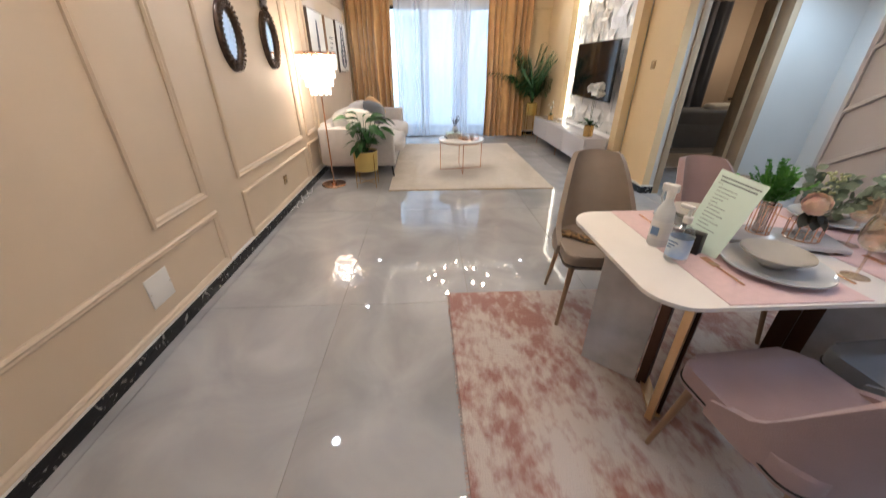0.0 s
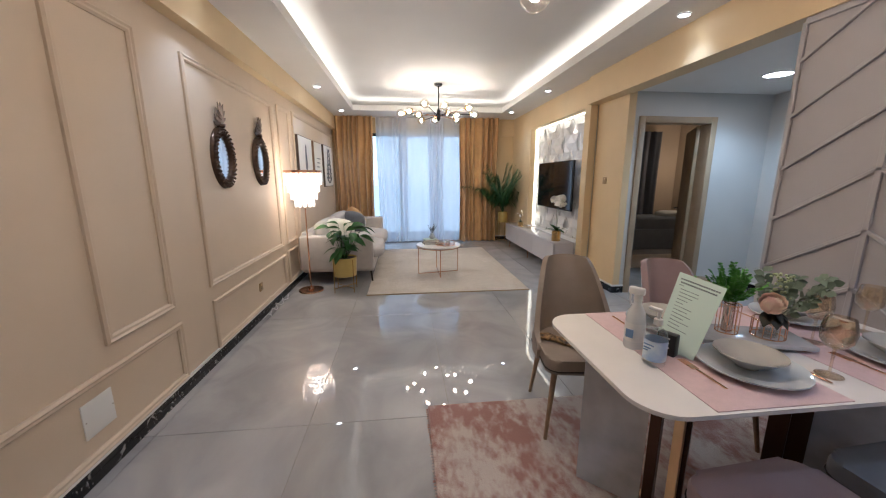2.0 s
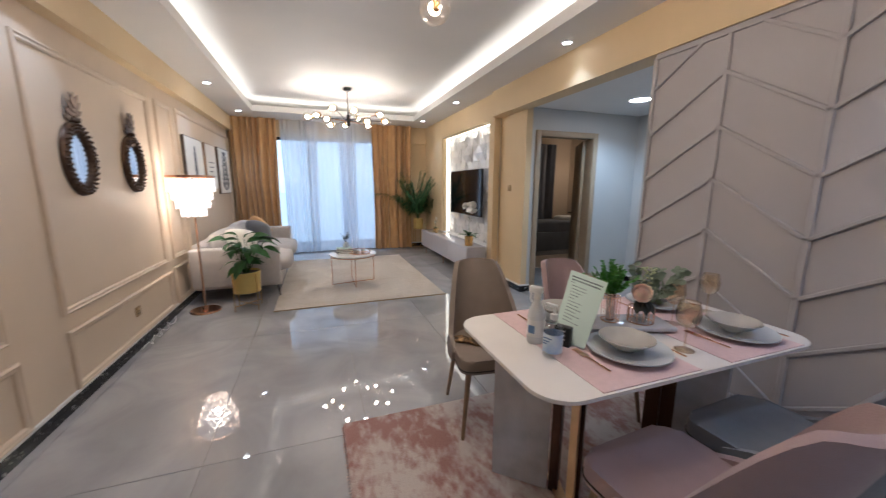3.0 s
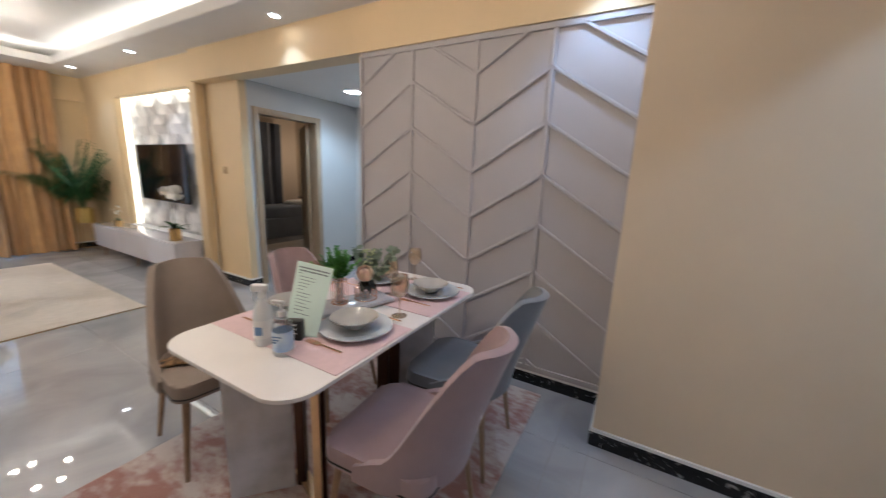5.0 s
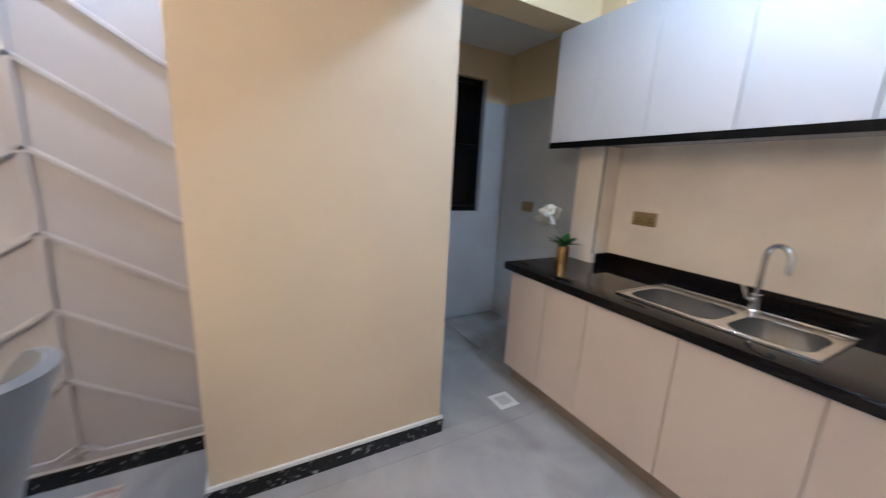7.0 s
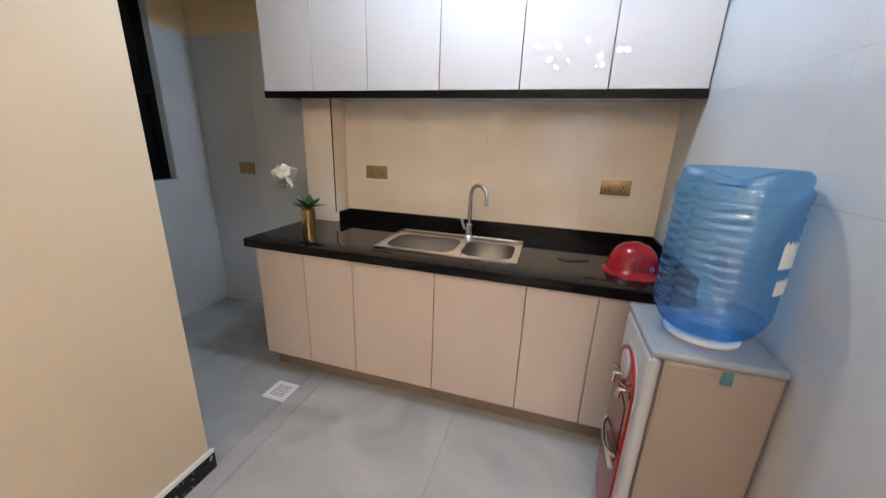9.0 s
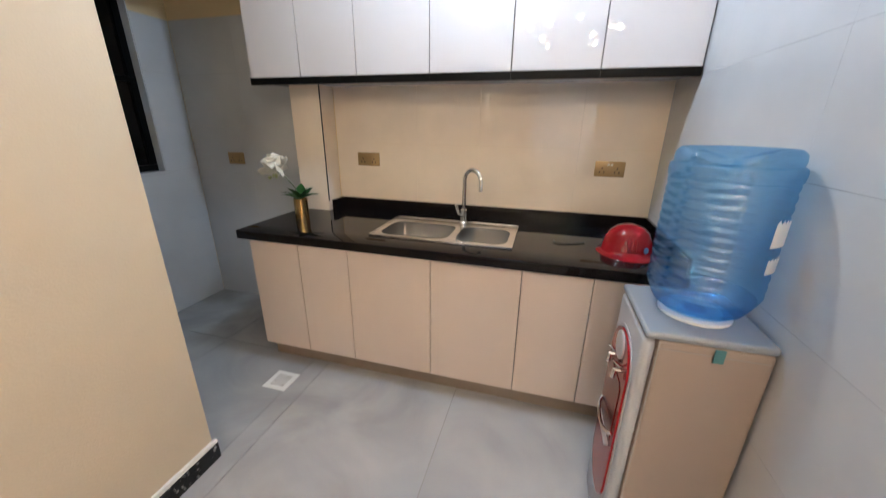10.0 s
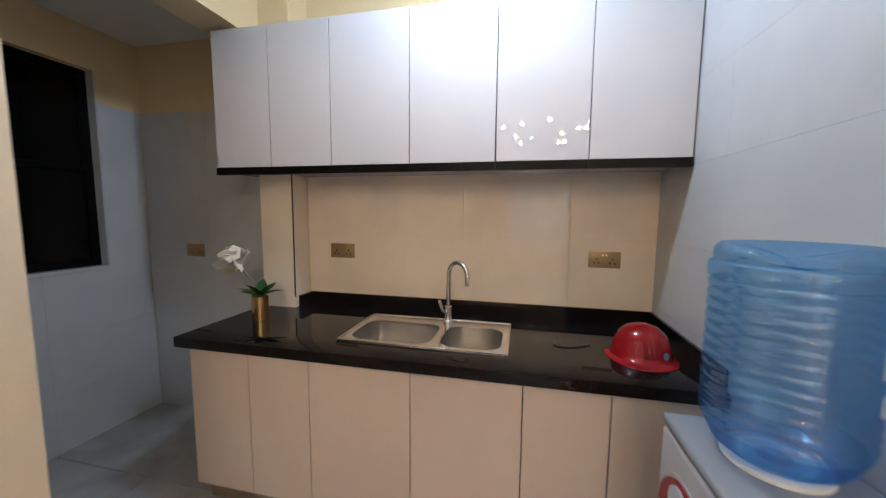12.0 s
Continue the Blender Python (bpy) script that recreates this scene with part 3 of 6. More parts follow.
# ---- lamps of the place ----
def downlight(x, y, z, r=0.04, power=14, colour=NEUTRAL, spot=95, label="small round recessed ceiling light, lit"):
    ob = thing("downlight", label, "ceiling light", "recessed ceiling lights", at=(x, y, z))
    part("rim", lathe(((r * 1.25, -0.001), (r * 1.3, -0.006), (r, -0.008), (r, -0.002)), 24), WHITE, ob)
    part("diffuser", lathe(((r, -0.004), (0, -0.005)), 20), DIFF, ob)
    if not spot:
        lamp("POINT", pose(x, y, z - 0.07), power, colour, shadow_soft_size=0.05)
        return ob
    lamp("SPOT", pose(x, y, z - 0.02), power, colour, spot_size=radians(spot), spot_blend=0.6, shadow_soft_size=r)
    return ob


for x, y in ((-0.14, 6.70), (-0.10, 8.5), (3.25, 6.6), (3.22, 8.35), (3.33, 4.06), (-0.14, 3.95), (-0.14, 2.0)):
    downlight(x, y, SOFF, power=10 if y == 2.0 else 24 if x < 0 else 15, colour=(0.76, 0.86, 1.0))
downlight(3.28, 1.42, SOFF, power=34, colour=(0.58, 0.76, 1.0))
downlight(4.66, 4.42, HALLZ, 0.11, 90, (0.72, 0.90, 1.0), 150, "round white hall ceiling light, lit")
downlight(2.08, -0.50, KZ, 0.09, 31, (0.60, 0.78, 1.0), 0, "round white kitchen ceiling light, lit")
lamp("AREA", pose(1.45, BACK + 0.9, 1.3, 90, 0, 180), 30, (0.70, 0.88, 1.0), shape="RECTANGLE", size=2.6, size_y=2.4)
# added point lamp, out of view, for the warm glow in the bedroom
lamp("POINT", pose(6.85, 7.75, 1.75), 9, (1, 0.74, 0.48), shadow_soft_size=0.08)


def chandelier(x, y, ztop, zhub, seed, turn=0, low=None, lit=None):
    rnd = random.Random(seed)
    ob = thing("chandelier", "branching black and brass chandelier with round clear glass globes, lit", "chandelier", at=(x, y, 0))
    part("ceiling_plate", lathe(((0, ztop), (0.065, ztop), (0.065, ztop - 0.02), (0.05, ztop - 0.035), (0, ztop - 0.035))), BLACK, ob)
    part("rod", tube(((0, 0, ztop - 0.03), (0, 0, zhub + 0.05)), 0.009), BLACK, ob)
    part("hub", lathe(((0, zhub + 0.07), (0.025, zhub + 0.07), (0.03, zhub), (0.03, zhub - 0.09), (0.012, zhub - 0.11), (0, zhub - 0.11)), 16), BLACK, ob)
    n = 12
    for i in range(n):
        a = 2 * math.pi * (i + 0.3 * rnd.random()) / n + radians(turn)
        rr = (0.62, 0.42, 0.52)[i % 3]
        h = (0.0, -0.06, 0.08)[i % 3] + rnd.uniform(-0.02, 0.02)
        ex, ey, ez = rr * math.cos(a), rr * math.sin(a), zhub + h
        if low and i == 0:
            ex, ey, ez = low
        part("arm", tube(((0.02 * math.cos(a), 0.02 * math.sin(a), zhub - 0.02 * (i % 3)), (ex * 0.87, ey * 0.87, ez)), 0.006), ROSE if i % 2 else BLACK, ob)
        g = part("globe", ball(ex, ey, ez, 0.074, sub=3), CLEARG, ob, "clear glass globe")
        part("bulb", ball(ex, ey, ez, 0.029 if low else 0.030, sub=2), lit or GLOBE, g, "lit bulb")
        part("holder", lathe(((0, 0.05), (0.018, 0.045), (0.02, -0.02), (0, -0.03)), 10, at=(ex * 0.9, ey * 0.9, ez)), GOLD, g, "brass lamp holder")
    return ob


WARM2 = (1.0, 0.86, 0.68)
GLOBE.node_tree.nodes["Principled BSDF"].inputs["Emission Strength"].default_value = 190
chandelier(1.66, 7.3, REC, 2.48, 5)
chandelier(1.65, 2.62, REC, 2.60, 8, 20, (0.02, 0.26, 2.25), GLOBEW)
GLOBEW.node_tree.nodes["Principled BSDF"].inputs["Emission Strength"].default_value = 190

# ---- kitchen ----
cz = 0.88
lower = [3.42, 3.09, 2.775, 2.298, 1.837, 1.515, 1.16]
for a, b in zip(lower, lower[1:]):
    cab = thing("base_cabinet", "pale lacquered base cabinet with a plain handleless door, closed", "cabinet", "base cabinets under the worktop")
    part("body", box(b + 0.001, KB + 0.002, 0.11, a - 0.001, -0.645, 0.69 if a > 1.9 and b < 2.7 else 0.825), GLOSSW, cab)
    part("door", box(b + 0.002, -0.638, 0.115, a - 0.002, -0.62, 0.815, 0.002, 1), LACQ, cab)
structure("plinth", box(1.16, KB, 0, 3.40, -0.68, 0.108), PLINTHM, "recessed plinth under the base cabinets")
top = thing("worktop", "polished black granite worktop with a small upstand", "worktop")
SX0, SX1, SY0, SY1 = 1.90, 2.69, -1.15, -0.72
for x0, y0, x1, y1, bev in ((KR + 0.001, -0.72, 3.46, -0.575, 0.006), (KR + 0.001, KB + 0.001, SX0 + 0.02, -0.7205, 0), (SX1 - 0.02, KB + 0.001, 3.46, -0.7205, 0), (SX0 + 0.02, KB + 0.001, SX1 - 0.02, SY0 + 0.02, 0)):
    sl = box(x0, y0, 0.83, x1, y1, cz)
    if bev:
        bmesh.ops.bevel(sl, geom=[e for e in sl.edges if all(v.co.y > y1 - 0.001 for v in e.verts)], offset=bev, segments=2, affect="EDGES", profile=0.5)
    part("slab", sl, GRANITE, top)
up = box(KR + 0.001, KB + 0.001, cz, 3.215, KB + 0.02, cz + 0.075)
box(3.195, -1.20, cz, 3.215, KB + 0.02, cz + 0.075, bm=up)
box(KR + 0.001, KB + 0.02, cz, KR + 0.02, -0.60, cz + 0.075, bm=up)
part("upstand", up, GRANITE, top)
structure("pipe_casing", box(3.228, KB, cz, 3.45, -1.18, 1.715, 0.002, 1), KTILE, "tiled pipe casing in the corner above the worktop")
structure("trim", box(3.222, -1.183, cz + 0.07, 3.2275, -1.176, 1.70), JOINT, "dark joint down the casing edge")

sink = thing("sink", "double bowl stainless steel sink set in black granite", "sink")
dv = 2.235
rim = box(SX0, SY1 - 0.035, cz, SX1, SY1, cz + 0.006, 0.002, 1)
box(SX0, SY0, cz, SX1, SY0 + 0.10, cz + 0.006, 0.002, 1, bm=rim)
box(SX0, SY0 + 0.10, cz, SX0 + 0.035, SY1 - 0.035, cz + 0.006, bm=rim)
box(SX1 - 0.035, SY0 + 0.10, cz, SX1, SY1 - 0.035, cz + 0.006, bm=rim)
box(dv - 0.02, SY0 + 0.10, cz, dv + 0.02, SY1 - 0.035, cz + 0.006, bm=rim)
box(SX0, SY1 - 0.008, cz + 0.006, SX1, SY1, cz + 0.010, 0.001, 1, bm=rim)
box(SX0, SY0 + 0.001, cz + 0.006, SX0 + 0.008, SY1 - 0.008, cz + 0.010, 0.001, 1, bm=rim)
box(SX1 - 0.008, SY0 + 0.001, cz + 0.006, SX1, SY1 - 0.008, cz + 0.010, 0.001, 1, bm=rim)
box(SX0, SY0 - 0.006, cz, SX1, SY0, cz + 0.010, 0.001, 1, bm=rim)
part("rim", rim, STEEL, sink)
part("stamped_plate", box(SX0 + 0.03, SY0 + 0.04, cz + 0.006, SX0 + 0.075, SY0 + 0.055, cz + 0.0068), BODYG, sink, "small stamped plate")
for x0, x1 in ((SX0 + 0.035, dv - 0.02), (dv + 0.02, SX1 - 0.035)):
    y0, y1 = SY0 + 0.10, SY1 - 0.035
    b = rounded(x0, y0, x1, y1, 0.075, cz - 0.17, cz + 0.004, 5)
    b.normal_update()
    bmesh.ops.delete(b, geom=[f for f in b.faces if abs(f.normal.z) > 0.9 and f.calc_center_median().z > cz], context="FACES")
    bowl = part("bowl", b, BOWLSTEEL, sink)
    for cx, cy, sx, sy in ((x0, y0, 1, 1), (x1, y0, -1, 1), (x0, y1, 1, -1), (x1, y1, -1, -1)):
        cb = bmesh.new()
        arc = [(cx + sx * (0.075 - 0.075 * math.cos(a)), cy + sy * (0.075 - 0.075 * math.sin(a))) for a in (radians(15 * i) for i in range(7))]
        low = [cb.verts.new((x, y, cz + 0.002)) for x, y in [(cx, cy)] + arc]
        top_ = [cb.verts.new((x, y, cz + 0.006)) for x, y in [(cx, cy)] + arc]
        cb.faces.new(low), cb.faces.new(top_[::-1])
        for i in range(len(low)):
            j = (i + 1) % len(low)
            cb.faces.new((low[i], low[j], top_[j], top_[i]))
        part("rim_corner", cb, STEEL, bowl, smooth=0)
    part("drain", lathe(((0, 0.003), (0.035, 0.003), (0.045, 0.0)), 20, at=((x0 + x1) / 2, (y0 + y1) / 2, cz - 0.168)), STEEL, bowl)
tap = thing("tap", "brushed steel swan-neck kitchen tap with a side lever", "tap", at=(2.235, -1.10, cz + 0.006), turn=58)
part("base", lathe(((0, 0), (0.027, 0), (0.027, 0.012), (0.02, 0.02), (0.02, 0.09), (0, 0.1))), STEEL, tap)
pts = [(0, 0, 0.08), (0, 0, 0.27)] + [(-0.0, 0.065 - 0.065 * math.cos(a), 0.27 + 0.065 * math.sin(a)) for a in (radians(15 * i) for i in range(1, 13))] + [(0, 0.13, 0.22)]
part("neck", tube(pts, 0.012, 12), STEEL, tap)
part("lever", tube(((0.015, 0, 0.06), (0.045, 0, 0.075), (0.07, 0, 0.13)), 0.008, 8), STEEL, tap)

upper = [3.555, 3.203, 2.842, 2.416, 1.992, 1.579, 1.165]
for a, b in zip(upper, upper[1:]):
    cab = thing("wall_cabinet", "glossy white wall cabinet with a plain handleless door, closed", "cabinet", "wall cabinets above the worktop")
    part("body", box(b + 0.001, KB + 0.001, 1.70, a - 0.001, -1.0, 2.45), GLOSSW, cab)
    part("door", box(b + 0.002, -0.995, 1.72, a - 0.002, -0.977, 2.455, 0.002, 1), GLOSSW, cab)
    part("edge_strip", box(b + 0.0005, -0.997, 1.680, a - 0.0005, -0.972, 1.7195), EDGEB, cab, "dark lower edge")


def tile_field(name, cols, rows, place, parent, mat):
    """Tiles of one wall: place(u0, u1, v0, v1) gives a box."""
    for u0, u1 in cols:
        for v0, v1 in rows:
            part(name, place(u0 + 0.0003, u1 - 0.0003, v0 + 0.0003, v1 - 0.0003), mat, parent, smooth=0)


field = thing("tile_cladding", "large pale glossy wall tiles behind the worktop", kind="structure")
tile_field("tile", ((1.157, 1.60), (1.60, 2.20), (2.20, 2.62), (2.62, 3.22)), ((0.955, 1.34), (1.34, 1.715)), lambda a, b, c, d: box(a, KB, c, b, KB + 0.006, d), field, KTILE)
# corner beside the cabinets: its shade is in the greyed tile colour
tile_field("tile", ((3.452, 4.0), (4.0, KW - 0.008)), ((0.0, 0.36), (0.36, 0.72), (0.72, 1.08), (1.08, 1.44), (1.44, 1.80), (1.80, 2.16)), lambda a, b, c, d: box(a, KB, c, b, KB + 0.006, d), field, DIMTILE)
field2 = thing("tile_cladding", "large pale marbled floor-to-ceiling wall tiles, greyed as in cool light", kind="structure")
rowsz = [(max(0, 0.30 + 0.347 * i - 0.347), 0.30 + 0.347 * i) for i in range(0, 8)]
for k, (z0, z1) in enumerate(rowsz):
    z1 = min(z1, 2.499)
    if z1 - z0 > 0.02:
        off = -0.13
        cols = [(-1.338, -0.73), (-0.73, off), (off, 0.47), (0.47, 0.598)]
        tile_field("tile", cols, ((z0, z1),), lambda a, b, c, d: box(KR, a, c, KR + 0.006, b, d), field2, DIMTILE)
field3 = thing("tile_cladding", "pale wall tiles round the dark kitchen window", kind="structure")
for z0, z1 in ((0, 0.36), (0.36, 0.72), (0.72, 1.108), (1.108, 1.44), (1.44, 1.80), (1.80, 2.16)):
    cols = ((-1.338, -1.072),) if z0 > 1.0 else ((-1.338, -0.72), (-0.72, -0.30), (-0.30, 0.08))
    tile_field("tile", cols, ((z0, z1),), lambda a, b, c, d: box(KW - 0.006, a, c, KW, b, d), field3, DIMTILE)

kw = thing("window_2", "dark aluminium framed kitchen window at night with two stacked panes", kind="structure")
for z0, z1 in ((WZ0, WZ0 + 0.05), (1.72, 1.76), (WZ1 - 0.05, WZ1)):
    part("window_frame", box(KW + 0.06, WY0, z0, KW + 0.10, WY1, z1, 0.003, 1), EDGEB, kw)
for y in (WY0, WY1 - 0.05):
    part("window_frame", box(KW + 0.061, y, WZ0 + 0.05, KW + 0.099, y + 0.05, WZ1 - 0.05, 0.003, 1), EDGEB, kw)
part("window_sill", box(KW - 0.012, WY0 - 0.02, WZ0 - 0.02, KW + 0.06, WY1, WZ0 + 0.004, 0.002, 1), DIMTILE, kw, "grey stone sill")
part("pane", box(KW + 0.078, WY0 + 0.05, WZ0 + 0.05, KW + 0.082, WY1 - 0.05, WZ1 - 0.05), NIGHT, kw, "dark glass pane")


def socket(name, m, w, h, label, switches=2, mat=None, rocker=None):
    """A wall plate facing +y of m."""
    ob = tagged(new(name), label, "socket")
    ob.matrix_world = m
    part("plate", box(-w / 2, 0, -h / 2, w / 2, 0.008, h / 2, 0.003), mat or BROWNP, ob)
    for i in range(switches):
        cx = (i - (switches - 1) / 2) * w / max(1, switches)
        paired = "socket" in name and switches > 1
        rx, rz, half = (cx * 0.22, h * 0.22, 0.006) if paired else (cx, h * 0.12, 0.012)
        part("rocker", box(rx - half, 0.0085, rz, rx + half, 0.0115, rz + half * 1.7, 0.001, 1), rocker or (BROWNP if paired else GOLDS), ob)
        if "socket" in name:
            for dx, dz in ((0, 0.004), (-0.012, -0.018), (0.012, -0.018)):
                part("pin_hole", box(cx + dx - 0.0035, 0.0082, dz - 0.006, cx + dx + 0.0035, 0.0088, dz + 0.005), BLACK, ob)
    return ob


socket("double_socket", pose(2.98, KB + 0.006, 1.232), 0.165, 0.09, "bronze coloured double wall socket on pale tiles")
socket("double_socket", pose(1.415, KB + 0.006, 1.230), 0.165, 0.09, "bronze coloured double wall socket with two pale switches", 2, None, WPETAL)
socket("double_socket", pose(4.13, KB + 0.006, 1.20), 0.15, 0.09, "bronze coloured wall socket on tiles coloured grey for shade")
socket("socket", pose(LEFT, 4.865, 0.325, 0, 0, -90), 0.085, 0.085, "small bronze wall socket below a panel", 1)
socket("switch", pose(3.66, 5.56, 1.40, 0, 0, 90), 0.085, 0.085, "small brass light switch on a yellow wall end", 1)

fd = thing("floor_drain", "square white floor drain with a slotted grate", "drain", at=(3.18, -0.44, 0.0))
part("frame", box(-0.075, -0.075, 0.0, 0.075, 0.075, 0.004, 0.001, 1), PLASTIC, fd)
for i in range(6):
    part("slot", box(-0.045, -0.043 + i * 0.016, 0.0042, 0.045, -0.037 + i * 0.016, 0.0050), GROUT, fd)

pot = thing("orchid", "white artificial orchid in a small gold pot on the worktop", "potted plant", at=(3.27, -0.93, cz))
part("pot", lathe(((0, 0.0), (0.043, 0), (0.043, 0.13), (0.038, 0.13), (0.036, 0.02), (0, 0.02)), 24), GOLD, pot)
lv = bmesh.new()
for i in range(10):
    leaf(pose(0, 0, 0.125, 0, -30 - 16 * (i % 3), i * 36 + 10), 0.12, 0.062, 0.35, lv)
part("leaves", lv, DARKGREEN, pot)
part("stem", tube(((0, 0, 0.1), (0.03, 0, 0.2), (0.08, 0.02, 0.27), (0.14, 0.02, 0.30)), 0.004), GREEN2, pot)


def bloom(bm, x, y, z, r, rnd, petals=5):
    ax = pose(x, y, z, rnd.uniform(-60, 60), rnd.uniform(-60, 60), rnd.uniform(0, 360))
    for k in range(petals):
        leaf(ax @ pose(0, 0, 0, 0, -15, k * 360 / petals), r, r * 1.35, 0.2, bm)


rnd = random.Random(3)
bl = bmesh.new()
for k in range(26):
    bloom(bl, 0.15 + rnd.uniform(-0.055, 0.045), 0.02 + rnd.uniform(-0.04, 0.04), 0.325 + rnd.uniform(-0.035, 0.045), 0.05, rnd)
part("blossom", bl, WPETAL, pot)
bu = bmesh.new()
for k in range(7):
    ball(0.17 + rnd.uniform(-0.03, 0.04), 0.02 + rnd.uniform(-0.02, 0.02), 0.262 + rnd.uniform(-0.02, 0.015), 0.009, bu, 1, 1.4)
part("buds", bu, BERRY, pot, "pale green buds")

helmet = thing("helmet", "glossy red safety helmet lying on the black worktop", "helmet", at=(1.355, -0.86, cz))
HS = 0.86
hp = [(0.0, 0.155), (0.03, 0.153), (0.07, 0.14), (0.10, 0.115), (0.122, 0.075), (0.132, 0.03), (0.135, 0.012), (0.158, 0.004), (0.16, 0.0), (0.13, 0.0), (0.126, 0.03), (0.09, 0.10), (0, 0.14)]
hb = lathe(hp, 32)
for v in hb.verts:
    v.co.x *= 1.02
    v.co.y *= 0.94
    v.co.z *= 1.08
    if v.co.z < 0.02 and v.co.y > 0.08:
        v.co.y *= 1.2
part("shell", moved(hb, Matrix.Scale(HS, 4)), RED, helmet)
hr = bmesh.new()
for s in (-0.02, 0, 0.02):
    tube([(s, 0.135 * math.cos(a), 0.158 * math.sin(a) * 0.98) for a in (radians(t) for t in range(15, 166, 10))], 0.004, 6, hr)
part("ridge", moved(hr, Matrix.Scale(HS, 4)), RED, helmet)
part("badge", lathe(((0.014, 0.0), (0.0, 0.003)), 16, at=(0, 0, 0)), BADGE, helmet).matrix_basis = pose(-0.062, 0.100, 0.045, -80, 0, 32)
cord = thing("cord", "thin black cord curled on the worktop", "cord", at=(1.62, -0.92, cz))
part("loop", tube([(0.08 * math.cos(a), 0.03 * math.sin(a * 1.5), 0.004) for a in (radians(t) for t in range(0, 400, 20))], 0.003, 6), BLACK, cord)

disp = thing("water_dispenser", "silver and red water dispenser carrying a blue bottle", "water dispenser")
px0, px1, py0, py1 = 1.17, 1.47, -0.28, 0.035
part("body", box(px0, py0, 0.02, px1 - 0.03, py1, 0.925, 0.012, 3), BODYG, disp)
part("top", box(px0 - 0.001, py0 - 0.004, 0.9255, px1 + 0.005, py1 + 0.004, 0.95, 0.010, 3), TOPG, disp, "silver top, coloured blue grey as in cool light")
part("front_panel", box(px1 - 0.029, py0 + 0.004, 0.03, px1 + 0.006, py1 - 0.004, 0.922, 0.015, 3), SILVER, disp, "rounded silver front")
ov = rounded(-0.115, -0.40, 0.115, 0.25, 0.11, 0, 0.012, 10, 0.004)
part("red_panel", ov, RED, disp, "glossy red oval front door").matrix_basis = pose(px1 + 0.004, (py0 + py1) / 2, 0.60, 90, 0, 90)
ov = rounded(-0.125, -0.41, 0.125, 0.26, 0.12, 0, 0.006, 10, 0.002)
part("surround", ov, SILVER, disp, "pale silver surround").matrix_basis = pose(px1 + 0.003, (py0 + py1) / 2, 0.60, 90, 0, 90)
part("control_panel", lathe(((0.046, 0), (0.046, 0.006), (0.040, 0.008), (0, 0.008)), 32), SILVER, disp, "round silver control panel").matrix_basis = pose(px1 + 0.016, (py0 + py1) / 2, 0.80, 0, 90, 0)
part("alcove", rounded(-0.085, -0.13, 0.085, 0.10, 0.03, 0, 0.002, 6), DARKRED, disp, "dark red dispensing alcove").matrix_basis = pose(px1 + 0.0165, (py0 + py1) / 2, 0.60, 90, 0, 90)
part("drip_tray", box(px1 + 0.012, (py0 + py1) / 2 - 0.085, 0.455, px1 + 0.030, (py0 + py1) / 2 + 0.085, 0.465, 0.003), SILVER, disp, "pale drip tray")
for dy in (-0.045, 0.045):
    t = part("tap", tube(((px1 + 0.012, -0.12 + dy, 0.735), (px1 + 0.034, -0.12 + dy, 0.735), (px1 + 0.036, -0.12 + dy, 0.705)), 0.008, 10), STEEL, disp, "small chrome tap")
    part("lever", tube(((px1 + 0.018, -0.12 + dy, 0.748), (px1 + 0.042, -0.12 + dy, 0.768)), 0.0045, 8), STEEL, t)
part("handle", tube([(px1 + 0.016 + 0.022 * math.sin(a), -0.12 - 0.09 * math.cos(a), 0.52 - 0.02 * math.sin(a)) for a in (radians(15 * i) for i in range(13))], 0.006, 8), STEEL, disp, "curved chrome handle")
part("seam", box(px1 - 0.035, py1 + 0.0002, 0.03, px1 - 0.031, py1 + 0.0010, 0.92), GROUT, disp)
part("seam", box(px0 + 0.01, py1 + 0.0003, 0.900, px1 - 0.035, py1 + 0.0012, 0.9025), GROUT, disp)
for z in (0.02,):
    part("foot", box(px0 + 0.02, py0 + 0.02, 0, px1 - 0.05, py1 - 0.02, 0.02), BLACK, disp)
part("sticker", box(px1 - 0.185, py1 + 0.0045, 0.885, px1 - 0.16, py1 + 0.006, 0.925), STICK, disp, "small green sticker")
part("collar", lathe(((0.094, 0), (0.094, 0.008), (0.082, 0.012), (0, 0.012)), 36, at=(1.315, -0.12, 0.95)), PLASTIC, disp)
bottle = thing("water_bottle", "large ribbed blue water bottle upside down on the dispenser", "water bottle", at=(1.315, -0.12, 0.96))
bp = [(0.0, 0.005), (0.055, 0.0), (0.072, 0.002), (0.095, 0.010), (0.114, 0.024), (0.128, 0.044), (0.136, 0.062)]
z = 0.072
for i in range(12):
    bp += [(0.1405, z), (0.1420, z + 0.004), (0.1440, z + 0.010), (0.1440, z + 0.017), (0.1412, z + 0.022)]
    z += 0.0262
bp += [(0.146, z), (0.148, z + 0.018), (0.146, z + 0.030), (0.137, z + 0.036), (0.139, z + 0.046), (0.137, z + 0.062), (0.126, z + 0.073), (0.10, z + 0.074), (0.06, z + 0.06), (0.03, z + 0.05), (0, z + 0.05)]
bb = lathe([(r * 0.965, h) for r, h in bp], 64)
